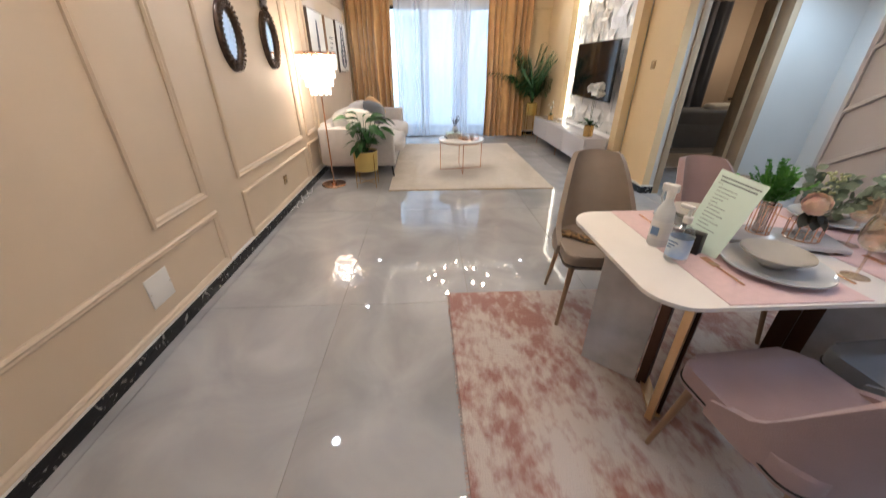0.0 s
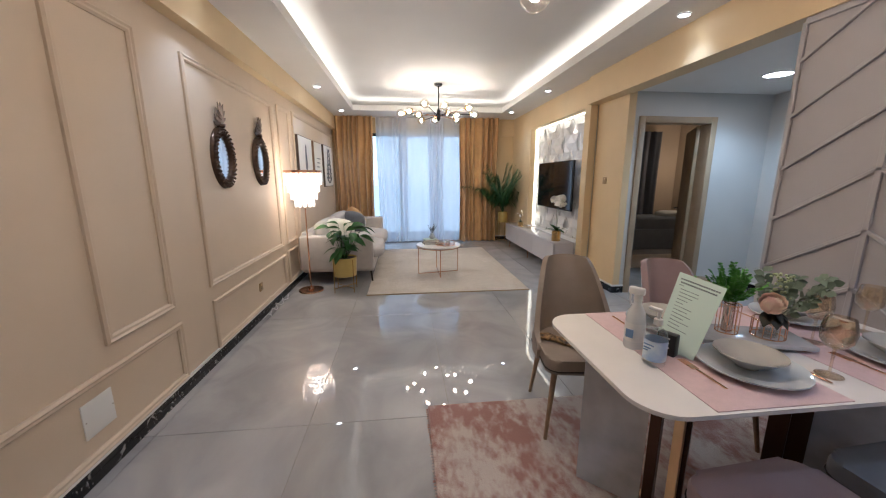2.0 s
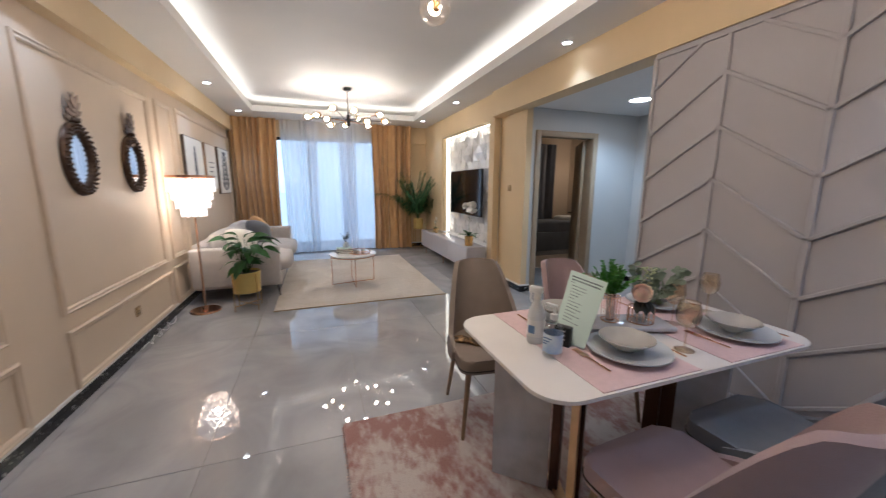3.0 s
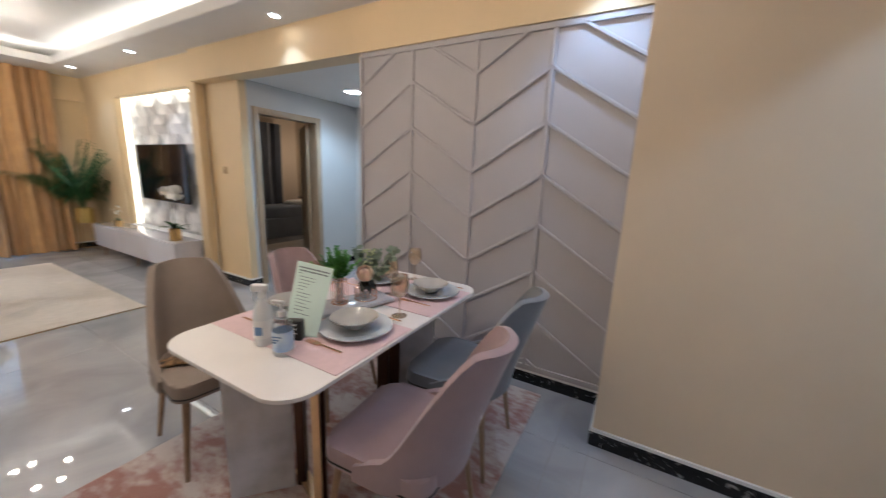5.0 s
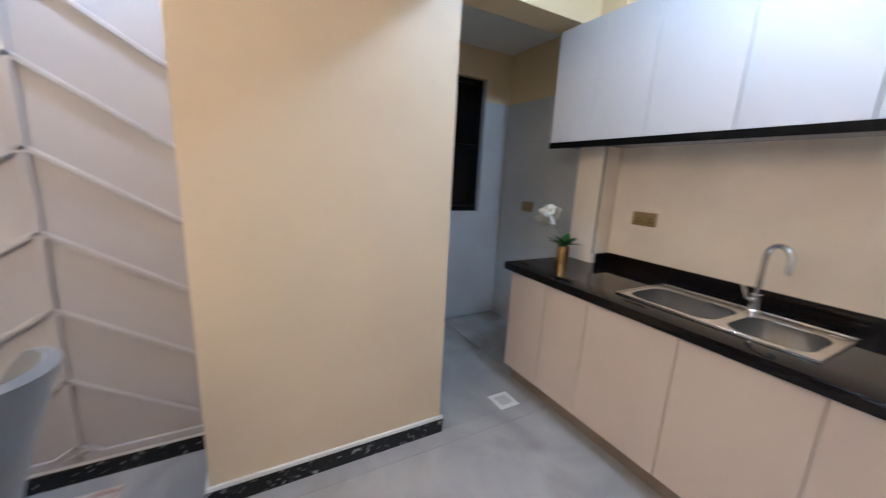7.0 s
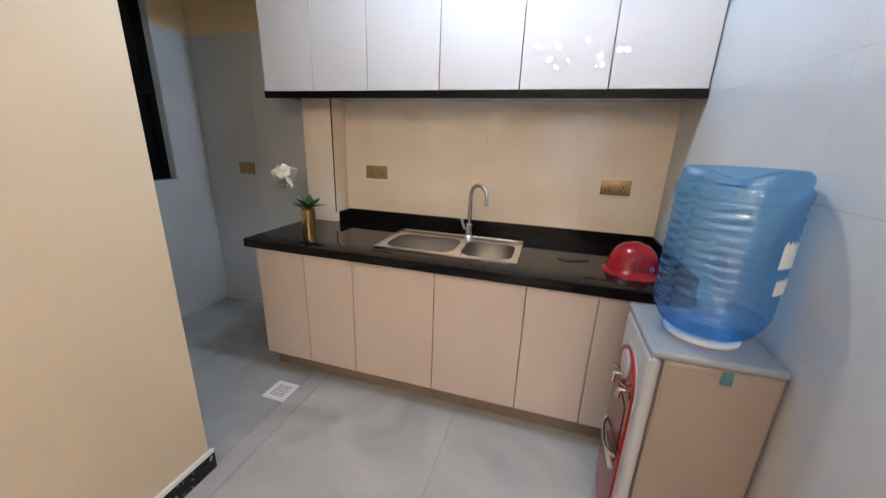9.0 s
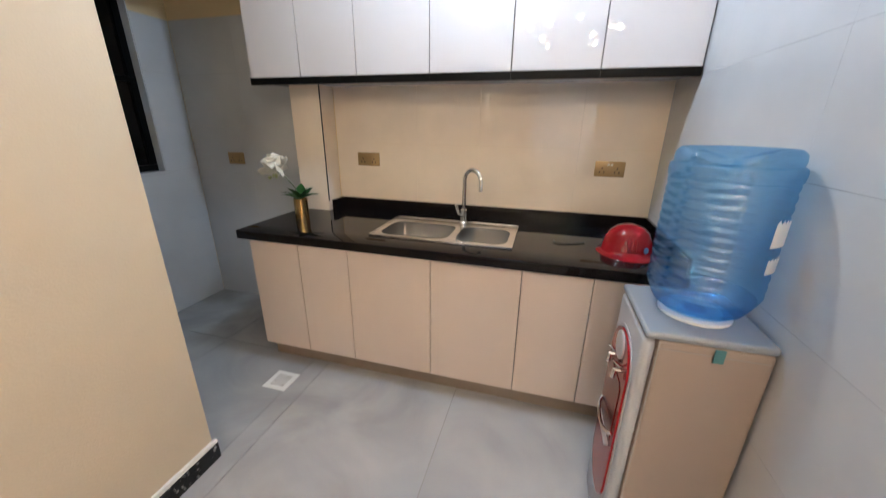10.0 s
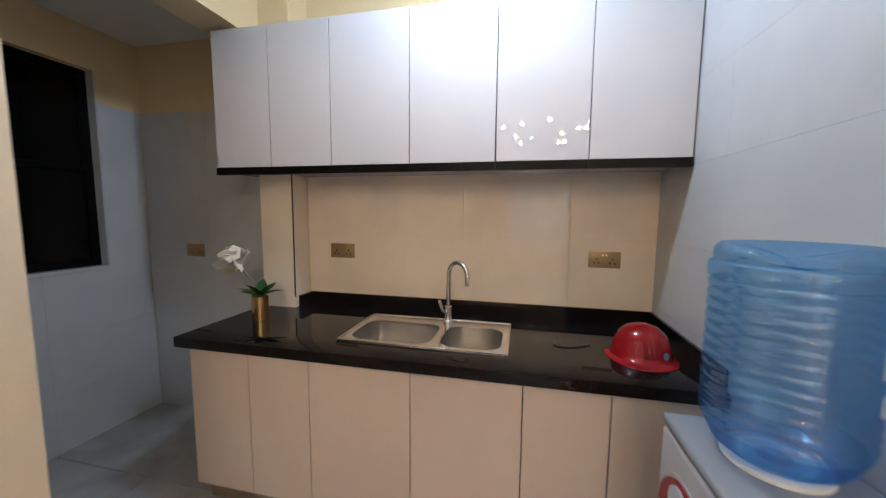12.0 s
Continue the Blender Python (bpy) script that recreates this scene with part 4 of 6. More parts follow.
for v in bb.verts:
    a = math.atan2(v.co.y, v.co.x)
    if v.co.z < 0.07:
        k = 1 - 0.030 * abs(math.sin(7 * a)) * math.sin(math.pi * min(1, v.co.z / 0.065))
        v.co.x, v.co.y = v.co.x * k, v.co.y * k
    elif v.co.z < z:
        v.co.z += 0.0015 * math.sin(2 * a + v.co.z * 30) + 0.0015 * math.sin(9 * a + v.co.z * 60)
    if v.co.z > z + 0.04:
        a = (math.degrees(math.atan2(v.co.y, v.co.x)) - 62 + 180) % 360 - 180
        v.co.z -= 0.042 * math.exp(-(a / 24) ** 2) * (v.co.z - z - 0.04) / 0.034
        v.co.z -= 0.006 * math.exp(-((a + 44) / 9) ** 2)
part("shell", bb, BLUEB, bottle)
part("base_shell", lathe(((0, 0.014), (0.085, 0.012), (0.112, 0.026), (0.124, 0.048), (0.128, 0.068)), 40), BLUEB, bottle, "denser blue neck end")
for z0, z1, a0, a1 in ((0.235, 0.30, 118, 148), (0.165, 0.205, 122, 150)):
    pr = bmesh.new()
    cols = [[pr.verts.new((0.1408 * math.cos(radians(a)), 0.1408 * math.sin(radians(a)), z)) for z in (z0, z1 + 0.006 * math.sin(a))] for a in range(a0, a1, 3)]
    for p, q in zip(cols, cols[1:]):
        pr.faces.new((p[0], q[0], q[1], p[1]))
    part("print", pr, PLASTIC, bottle, "white printed mark")


# ---- dining table ----
TZ = 0.775
tab = thing("dining_table", "white topped dining table with rounded corners, marble slab and brass legs", "table")
part("tabletop", rounded(1.72, 1.93, 3.12, 2.70, 0.13, TZ - 0.014, TZ, 10, 0.004), TABLEW, tab)
part("under_frame", rounded(1.75, 1.96, 3.09, 2.67, 0.11, TZ - 0.0235, TZ - 0.0142, 8), TABLEW, tab)

# ---- dining table base ----
def slab_part(name, x0, y0, x1, y1, z0, z1, t, mat, parent, label=""):
    """An upright flat board between two floor points."""
    n = math.hypot(x1 - x0, y1 - y0)
    bm = box(0, -t / 2, z0, n, t / 2, z1, 0.002, 1)
    ob = part(name, bm, mat, parent, label)
    ob.matrix_basis = pose(x0, y0, 0, 0, 0, math.degrees(math.atan2(y1 - y0, x1 - x0)))
    return ob


UN = TZ - 0.024
RT = 0.012
slab_part("marble_panel", 1.86, 2.53, 2.055, 2.35, RT, UN, 0.022, SLAB, tab, "pale marble upright panel")
slab_part("dark_bar", 2.03, 2.175, 2.055, 2.14, RT, UN, 0.02, DARKBAR, tab, "dark bronze flat leg")
slab_part("brass_bar", 1.993, 2.147, 2.01, 2.12, RT, UN, 0.02, GOLDS, tab, "brushed brass flat leg")
for x0, y0, x1, y1 in ((2.062, 2.345, 2.085, 2.31), (2.105, 2.385, 2.125, 2.35)):
    slab_part("dark_bar", x0, y0, x1, y1, RT, UN, 0.02, DARKBAR, tab, "dark bronze flat leg")
slab_part("foot_plate", 2.03, 2.14, 2.12, 2.40, RT, RT + 0.02, 0.05, GOLDS, tab)
slab_part("marble_panel", 2.93, 2.56, 3.02, 2.20, RT, UN, 0.022, SLAB, tab, "pale marble upright panel")
slab_part("dark_bar", 2.77, 2.46, 2.81, 2.40, RT, UN, 0.035, DARKBAR, tab, "dark bronze flat leg")
slab_part("dark_bar", 2.83, 2.42, 2.87, 2.36, RT, UN, 0.025, DARKBAR, tab, "dark bronze flat leg")
slab_part("steel_bar", 2.875, 2.40, 2.885, 2.38, RT, UN, 0.012, STEEL, tab, "slim steel edge strip")


# ---- rugs ----
def rug(x0, y0, x1, y1, h, mat, label, fringe=0):
    ob = thing("rug", label, "rug")
    bm = box(x0, y0, 0, x1, y1, h, 0.003, 1)
    part("rug_surface", bm, mat, ob)
    if fringe:
        fb = bmesh.new()
        r = random.Random(4)
        for i in range(int((y1 - y0) / 0.02)):
            y = y0 + 0.01 + i * 0.02
            for x, s in ((x0, -1), (x1, 1)):
                box(min(x, x + s * r.uniform(0.006, 0.014)), y - 0.006, 0.001, max(x, x + s * 0.008), y + 0.005, h * 0.35, bm=fb)
        part("binding", fb, mat, ob, "rough bound edge", kind="stuff")
    return ob


rug(1.175, 1.55, 3.40, 3.15, 0.010, PINKRUG, "pale rug with faded dusty pink patches under the dining table", 1)
rg = rug(0.57, 5.43, 2.66, 8.30, 0.012, BEIGERUG, "beige low pile rug with soft abstract shapes under the coffee table")
part("piping", box(0.565, 5.422, 0.0, 2.665, 5.4285, 0.008), BROWNP, rg, "dark bound edge")
shp = bmesh.new()
for x0, y0, x1, y1, x2, y2 in ((0.8, 6.0, 1.5, 6.3, 1.1, 7.6), (1.6, 6.9, 2.5, 6.2, 2.3, 7.8), (1.3, 5.6, 2.4, 5.55, 2.2, 6.4)):
    vs = [shp.verts.new((x, y, 0.0128)) for x, y in ((x0, y0), (x1, y1), (x2, y2))]
    shp.faces.new(vs)
part("woven_shape", shp, RUGLIGHT, rg, "lighter woven triangle shapes", smooth=0)


# ---- chairs ----
def chair(cloth, label, at, turn, seat_mat=None):
    ob = thing("dining_chair", label, "chair", "chairs round the table", at=at, turn=turn)
    part("seat", rounded(-0.235, -0.20, 0.235, 0.25, 0.07, 0.395, 0.475, 6, 0.02), seat_mat or cloth, ob)
    bm = bmesh.new()
    nu, nv = 36, 10
    grid = []
    for i in range(nu + 1):
        u = 2 * i / nu - 1
        arc, ahead = min(1, abs(u) / 0.80), max(0, abs(u) - 0.80) / 0.20
        a = math.copysign(radians(90 * arc), u)
        k = min(1, max(0, (arc - 0.44) / 0.56))
        top = 0.505 + 0.41 * (1 - k * k * (3 - 2 * k)) if not ahead else 0.505 - 0.05 * ahead
        col = []
        for j in range(nv + 1):
            z = 0.40 + (top - 0.40) * j / nv
            f = max(0, (z - 0.42) / 0.5)
            col.append(bm.verts.new((0.255 * math.sin(a) * (1 - 0.16 * f), -0.02 - 0.225 * math.cos(a) - 0.15 * f ** 1.2 * math.cos(a) ** 0.5 * (not ahead) + 0.10 * ahead, z)))
        grid.append(col)
    for a, b in zip(grid, grid[1:]):
        for j in range(nv):
            bm.faces.new((a[j], b[j], b[j + 1], a[j + 1]))
    bmesh.ops.recalc_face_normals(bm, faces=bm.faces)
    bmesh.ops.solidify(bm, geom=list(bm.faces), thickness=0.032)
    back = part("backrest", bm, cloth, ob, smooth=1.0)
    ring = [(x, y, 0.412) for cx, cy, a0 in ((0.165, 0.18, 0), (-0.165, 0.18, 90), (-0.165, -0.13, 180), (0.165, -0.13, 270)) for x, y in ((cx + 0.072 * math.cos(radians(a0 + 15 * i)), cy + 0.072 * math.sin(radians(a0 + 15 * i))) for i in range(7))]
    part("piping", tube(ring + ring[:1], 0.0035, 6), BLACK, ob, "dark seam piping")
    for x, y, sx, sy in ((-0.18, 0.19, -1, 1), (0.18, 0.19, 1, 1), (-0.17, -0.16, -1, -1), (0.17, -0.16, 1, -1)):
        part("leg", tube(((x, y, 0.40), (x + sx * 0.045, y + sy * 0.05, 0.0)), 0.017, 10, r1=0.010), LEGW, ob)
    return ob


RT0 = 0.010
pinkc = chair(PINK, "dusty pink upholstered dining chair with a wrapped back and tapered legs", (2.175, 1.80, RT0), 4)
c2 = chair(GREYC, "grey upholstered dining chair with a wrapped back beside the pink one", (2.735, 1.83, RT0), 3)
c3 = chair(TAUPE, "taupe leather dining chair with piped seat edge at the table corner", (2.06, 2.99, RT0), 172)
c4 = chair(PINK, "dusty pink dining chair pushed in under the white table", (2.65, 2.80, RT0), 182)
scarf = thing("scarf", "leopard print cloth strap lying across the taupe seat", "scarf")
sc = tube([(1.85 + 0.04 * i, 3.06 - 0.035 * i + 0.012 * math.sin(i), 0.0) for i in range(9)], 0.034, 12)
for v in sc.verts:
    v.co.z = 0.500 + v.co.z * 0.42 + 0.006 * math.sin(v.co.x * 60) - 0.06 * max(0, v.co.x - 2.06)
part("cloth", sc, LEOPARD, scarf)

# ---- things on the table ----
for x0, x1 in ((1.93, 2.38), (2.54, 2.99)):
    rn = thing("table_runner", "pink woven table runner laid across the white table", "table runner", "pink runners")
    part("cloth", box(x0, 1.94, TZ, x1, 2.695, TZ + 0.002), RUNNER, rn)
    for y in (1.94, 2.687):
        part("hem", box(x0, y, TZ + 0.0021, x1, y + 0.008, TZ + 0.0032), RUNNER, rn)
PZ = TZ + 0.002


def setting(x, y, turn):
    c, s = math.cos(radians(turn)), math.sin(radians(turn))
    pl = thing("dinner_plate", "off-white stoneware dinner plate with a soft rim", "plate", "dinner plates", at=(x, y, PZ))
    part("plate", lathe(((0, 0.002), (0.09, 0.0), (0.10, 0.006), (0.149, 0.019), (0.158, 0.022), (0.157, 0.026), (0.105, 0.013), (0.09, 0.008), (0, 0.008)), 48), CERAMIC, pl)
    bo = thing("soup_bowl", "beige glazed shallow bowl stacked on the dinner plate", "bowl", "bowls on the plates", at=(x - 0.01 * s, y + 0.01, PZ + 0.009))
    part("bowl", lathe(((0, 0.001), (0.035, 0), (0.04, 0.008), (0.083, 0.033), (0.104, 0.052), (0.103, 0.055), (0.080, 0.040), (0.04, 0.013), (0, 0.011)), 48), BOWLM, bo)
    for kind, dx, dy, lab in (("fork", -0.185, 0.0, "rose gold fork lying beside the plate"), ("knife", 0.180, -0.01, "rose gold knife lying beside the plate")):
        ob = thing(kind, lab, "cutlery", "place settings cutlery", at=(x + dx * c - dy * s, y + dx * s + dy * c, PZ + 0.002), turn=turn)
        b = box(-0.0045, -0.10, 0.0, 0.0045, 0.02, 0.0035, 0.001, 1)
        if kind == "fork":
            box(-0.013, 0.02, 0.0, 0.013, 0.05, 0.003, 0.001, 1, bm=b)
            for k in range(4):
                box(-0.013 + k * 0.0075, 0.05, 0.0, -0.0095 + k * 0.0075, 0.09, 0.0025, bm=b)
        else:
            box(-0.009, 0.02, 0.0, 0.009, 0.11, 0.003, 0.001, 1, bm=b)
        part("handle", b, ROSE, ob)


setting(2.235, 2.135, 0)
setting(2.845, 2.12, 0)
setting(2.22, 2.53, 180)
setting(2.87, 2.53, 180)


def wine_glass(x, y, seed=0):
    ob = thing("wine_glass", "amber tinted stemmed wine glass, empty", "glass", "amber wine glasses", at=(x, y, PZ))
    part("bowl", lathe(((0.004, 0.095), (0.025, 0.102), (0.042, 0.125), (0.046, 0.155), (0.040, 0.19), (0.036, 0.205), (0.0345, 0.205), (0.0385, 0.19), (0.0445, 0.155), (0.0405, 0.127), (0.024, 0.105), (0, 0.099)), 32), AMBER, ob)
    part("stem", lathe(((0.0, 0.096), (0.006, 0.094), (0.004, 0.05), (0.0045, 0.01), (0.02, 0.004), (0.037, 0.001), (0.037, 0), (0, 0)), 24), AMBER, ob)


for x, y in ((2.47, 2.075), (2.69, 2.30), (3.02, 2.36), (2.40, 2.56)):
    wine_glass(x, y)

tray = thing("serving_tray", "rectangular white marble tray with small feet", "tray", at=(2.43, 2.345, TZ), turn=-18)
part("board", box(-0.20, -0.09, 0.012, 0.20, 0.09, 0.030, 0.003), SLAB, tray)
for x in (-0.17, 0.17):
    for y in (-0.06, 0.06):
        part("foot", lathe(((0, 0), (0.01, 0), (0.012, 0.012), (0, 0.012)), 10, at=(x, y, 0)), GOLD, tray)


def wire_cage(at, r, h, n, label, glass_h):
    ob = thing("vase", label, "vase", at=at)
    fr = bmesh.new()
    for zz in (0.003, h):
        tube([(r * math.cos(a), r * math.sin(a), zz) for a in (2 * math.pi * i / 24 for i in range(25))], 0.0022, 6, fr)
    for i in range(n):
        a = 2 * math.pi * i / n
        tube(((r * math.cos(a), r * math.sin(a), 0.003), (r * math.cos(a), r * math.sin(a), h)), 0.0018, 6, fr)
    part("wire_frame", fr, ROSE, ob)
    part("vessel", lathe(((0, 0.004), (r * 0.52, 0.004), (r * 0.54, glass_h), (r * 0.48, glass_h), (r * 0.46, 0.012), (0, 0.012)), 24), VASEG if glass_h > 0.1 else CLEAR, ob)
    return ob


def foliage(bm, at, n, length, width, spread, height, rnd, droop=0.3):
    for k in range(n):
        a, u = rnd.uniform(0, 360), rnd.random()
        r = spread * math.sqrt(rnd.random())
        leaf(pose(at[0] + r * math.cos(radians(a)), at[1] + r * math.sin(radians(a)), at[2] + height * u, rnd.uniform(-30, 30), rnd.uniform(-70, 10), a + rnd.uniform(-50, 50)), length * rnd.uniform(0.6, 1.2), width * rnd.uniform(0.7, 1.2), droop, bm)


TT = TZ + 0.030
v1 = wire_cage((2.375, 2.375, TT), 0.038, 0.12, 8, "rose gold wire vase holding green fern sprigs", 0.135)
rnd = random.Random(11)
fb = bmesh.new()
for k in range(38):
    a, tl = rnd.uniform(0, 360), rnd.uniform(4, 56)
    m = pose(0, 0, 0.12, 0, 0, a) @ pose(0, 0, 0, 0, -90 + tl, 0)
    L = rnd.uniform(0.08, 0.17)
    tube((m @ Vector((0, 0, 0)), m @ Vector((L, 0, 0))), 0.0015, 4, fb)
    for j in range(11):
        u = 0.25 + 0.75 * j / 10
        for s in (-1, 1):
            leaf(m @ pose(L * u, 0, 0, rnd.uniform(-60, 60), rnd.uniform(-20, 20), s * 55), 0.024 * (1.15 - 0.5 * u), 0.011, 0.2, fb)
part("fern", fb, GREEN, v1, "green fern sprigs")
v2 = wire_cage((2.50, 2.315, TT), 0.055, 0.07, 14, "low rose gold wire bowl with a peach ranunculus", 0.05)
eb = bmesh.new()
for k in range(7):
    a = -35 + 16 * k
    m = pose(0, 0, 0.05, 0, 0, a) @ pose(0, 0, 0, 0, -52 + rnd.uniform(-14, 14), 0)
    L = rnd.uniform(0.18, 0.30)
    tube((m @ Vector((0, 0, 0)), m @ Vector((L, 0, 0))), 0.0015, 4, eb)
    for j in range(9):
        u = 0.35 + 0.65 * j / 9
        for s in (-1, 1):
            leaf(m @ pose(L * u, 0, 0, rnd.uniform(-60, 60), rnd.uniform(-30, 30), s * 60), 0.036, 0.030, 0.1, eb)
part("eucalyptus", eb, GREEN2, v2, "grey green eucalyptus")
bb = bmesh.new()
for k in range(40):
    ball(0.05 + rnd.uniform(-0.03, 0.03), 0.03 + rnd.uniform(-0.03, 0.03), 0.20 + rnd.uniform(-0.05, 0.05), 0.006, bb, 1)
part("berries", bb, BERRY, v2, "pale green berries")
rb = bmesh.new()
face = pose(-0.045, -0.035, 0.150) @ pose(0, 0, 0, 48, 0, -38)
for ring, (n, r, top) in enumerate(((3, 0.014, 90), (5, 0.021, 80), (6, 0.028, 66), (7, 0.035, 54), (8, 0.041, 40), (9, 0.046, 24))):
    for k in range(n):
        az0, half = 360 / n * k + ring * 23 + rnd.uniform(-6, 6), 230 / n
        grid = []
        for i in range(5):
            s = -1 + 0.5 * i
            col = []
            for j in range(5):
                el = radians(-50 + (top + 50 - 12 * s * s) * j / 4)
                az = radians(az0 + half * s)
                rr = 0.85 * r * (1 + 0.07 * s + (0.13 if j == 4 else 0))
                col.append(rb.verts.new(face @ Vector((rr * math.cos(el) * math.cos(az), rr * math.cos(el) * math.sin(az), rr * math.sin(el) + (0.046 - r) * 0.7))))
            grid.append(col)
        for p, q in zip(grid, grid[1:]):
            for j in range(4):
                rb.faces.new((p[j], q[j], q[j + 1], p[j + 1]))
part("flower", rb, PPETAL, v2, "peach ranunculus flower")
db = bmesh.new()
for k in range(5):
    leaf(pose(-0.02, -0.02, 0.12, 0, 30, 200 + 40 * k), 0.08, 0.05, 0.3, db)
part("dark_leaves", db, DARKLEAF, v2, "dark bronze leaves")

# menu card on an easel block, words set as bars except none readable
card = thing("menu_card", "pale green printed card leaning beside the bottles, its small print unreadable", "card")
TLc, TRc, BLc = Vector((2.215, 2.47, 1.040)), Vector((2.262, 2.29, 1.020)), Vector((2.030, 2.345, PZ + 0.004))
BRc = Vector((2.083, 2.205, PZ + 0.004))
cb = bmesh.new()
nrm = (TRc - TLc).cross(BLc - TLc).normalized()
fr = [cb.verts.new(p) for p in (TLc, TRc, BRc, BLc)]
bk = [cb.verts.new(p - nrm * 0.0012) for p in (TLc, TRc, BRc, BLc)]
cb.faces.new(fr), cb.faces.new(bk[::-1])
for i in range(4):
    cb.faces.new((fr[i], fr[(i + 1) % 4], bk[(i + 1) % 4], bk[i]))
part("sheet", cb, PAPER, card, smooth=0)
tb = bmesh.new()
rnd = random.Random(6)
side = 1 if nrm.dot(Vector((-1, -1, 0.3))) > 0 else -1
for row, (u0, u1, h) in enumerate([(0.08, 0.92, 0.007), (0.10, 0.88, 0.007), (0.08, 0.20, 0.003)] + [(0.14, rnd.uniform(0.3, 0.62), 0.003) for _ in range(12)]):
    v = 0.07 + 0.045 * row
    def at(u, vv):
        return TLc + (TRc - TLc) * u + (BLc - TLc) * vv + (nrm * 0.0006 if side > 0 else -nrm * 0.0018)
    dv2 = h / (BLc - TLc).length
    n = int((u1 - u0) / 0.05) + 1
    for k in range(n):
        ua = u0 + (u1 - u0) * k / n
        ub = ua + (u1 - u0) / n * 0.82
        tb.faces.new([tb.verts.new(at(*q)) for q in ((ua, v), (ub, v), (ub, v + dv2), (ua, v + dv2))])
part("print", tb, INK, card, "rows of small dark print", smooth=0)
blk = thing("block", "small black block lettered with a pale E", "sign", at=(2.035, 2.278, TZ), turn=28)
part("body", box(-0.018, -0.033, 0, 0.018, 0.033, 0.085, 0.004), BLACK, blk)
txt = bpy.data.curves.new("letter", "FONT")
txt.body, txt.size, txt.extrude, txt.align_x = "E", 0.06, 0.001, "CENTER"
txt.materials.append(WPETAL)
tob = new("letter", txt)
tob.parent = blk
tob.matrix_basis = Matrix.Translation((-0.0185, 0.0, 0.03)) @ pose(0, 0, 0, 90, 0, -90)

sp = thing("spray_bottle", "translucent white trigger spray bottle", "bottle", at=(1.945, 2.345, TZ), turn=-60)
part("bottle", lathe(((0, 0), (0.032, 0.0), (0.036, 0.006), (0.036, 0.10), (0.030, 0.135), (0.014, 0.165), (0.013, 0.18), (0, 0.18)), 28), FROST, sp)
part("label", lathe(((0.0364, 0.03), (0.0366, 0.032), (0.0366, 0.095), (0.0364, 0.097)), 28), PLASTIC, sp)
part("print", box(-0.016, -0.0385, 0.045, 0.012, -0.0365, 0.075), BADGE, sp, "dark blue print")
tg = box(-0.035, -0.012, 0.195, 0.022, 0.012, 0.222, 0.006, 3)
lathe(((0.015, 0.175), (0.015, 0.2), (0, 0.2)), 16, tg)
tube(((-0.028, 0, 0.195), (-0.030, 0, 0.17), (-0.022, 0, 0.155)), 0.004, 6, tg)
part("trigger", tg, PLASTIC, sp, "white trigger head")
pb = thing("pump_bottle", "clear hand gel bottle with white pump and pale blue label", "bottle", at=(1.935, 2.215, TZ), turn=-70)
part("bottle", lathe(((0, 0), (0.034, 0.0), (0.037, 0.006), (0.037, 0.085), (0.032, 0.105), (0.012, 0.118), (0.012, 0.128), (0, 0.128)), 28), CLEAR, pb)
part("label", lathe(((0.0374, 0.018), (0.0376, 0.02), (0.0376, 0.078), (0.0374, 0.08)), 28), LABELB, pb, "pale blue and white label")
for i, z in enumerate((0.066, 0.056, 0.048)):
    part("print", box(-0.018, -0.0392, z, 0.018 - 0.01 * i, -0.0378, z + 0.004), BADGE, pb)
pp = lathe(((0.015, 0.125), (0.015, 0.142), (0.006, 0.144), (0.005, 0.165), (0, 0.165)), 18)
box(-0.038, -0.008, 0.163, 0.010, 0.008, 0.174, 0.004, 2, bm=pp)
part("pump", pp, PLASTIC, pb, "white pump head")
for ob, k in ((sp, 1.10), (pb, 1.20)):
    for child in ob.children:
        child.matrix_basis = Matrix.Diagonal((1, 1, k, 1))
cap = thing("napkin", "crumpled white napkin behind the bottles", "napkin", at=(2.02, 2.40, TZ))
nb2 = ball(0, 0, 0.018, 0.03, sub=3, squash=0.6)
for v in nb2.verts:
    v.co += noise.noise_vector(v.co * 40) * 0.008
part("cloth", nb2, WPETAL, cap)

# ---- living room ----
def cushion(name, w, d, h, bm=None, puff=0.5, bevel=0.05):
    own = bmesh.new()
    bmesh.ops.create_cube(own, size=1)
    bmesh.ops.subdivide_edges(own, edges=list(own.edges), cuts=5, use_grid_fill=True)
    for v in own.verts:
        x, y, z = v.co * 2
        k = 1 - 0.09 * (abs(x) ** 4 * abs(y) ** 2 + abs(y) ** 4 * abs(x) ** 2 + abs(z) ** 3 * (x * x + y * y) * puff)
        bulge = 1 + 0.12 * (1 - x * x) * (1 - y * y) * puff
        v.co = (x * k * w / 2, y * k * d / 2, z * k * bulge * h / 2)
    return join(bm, own)


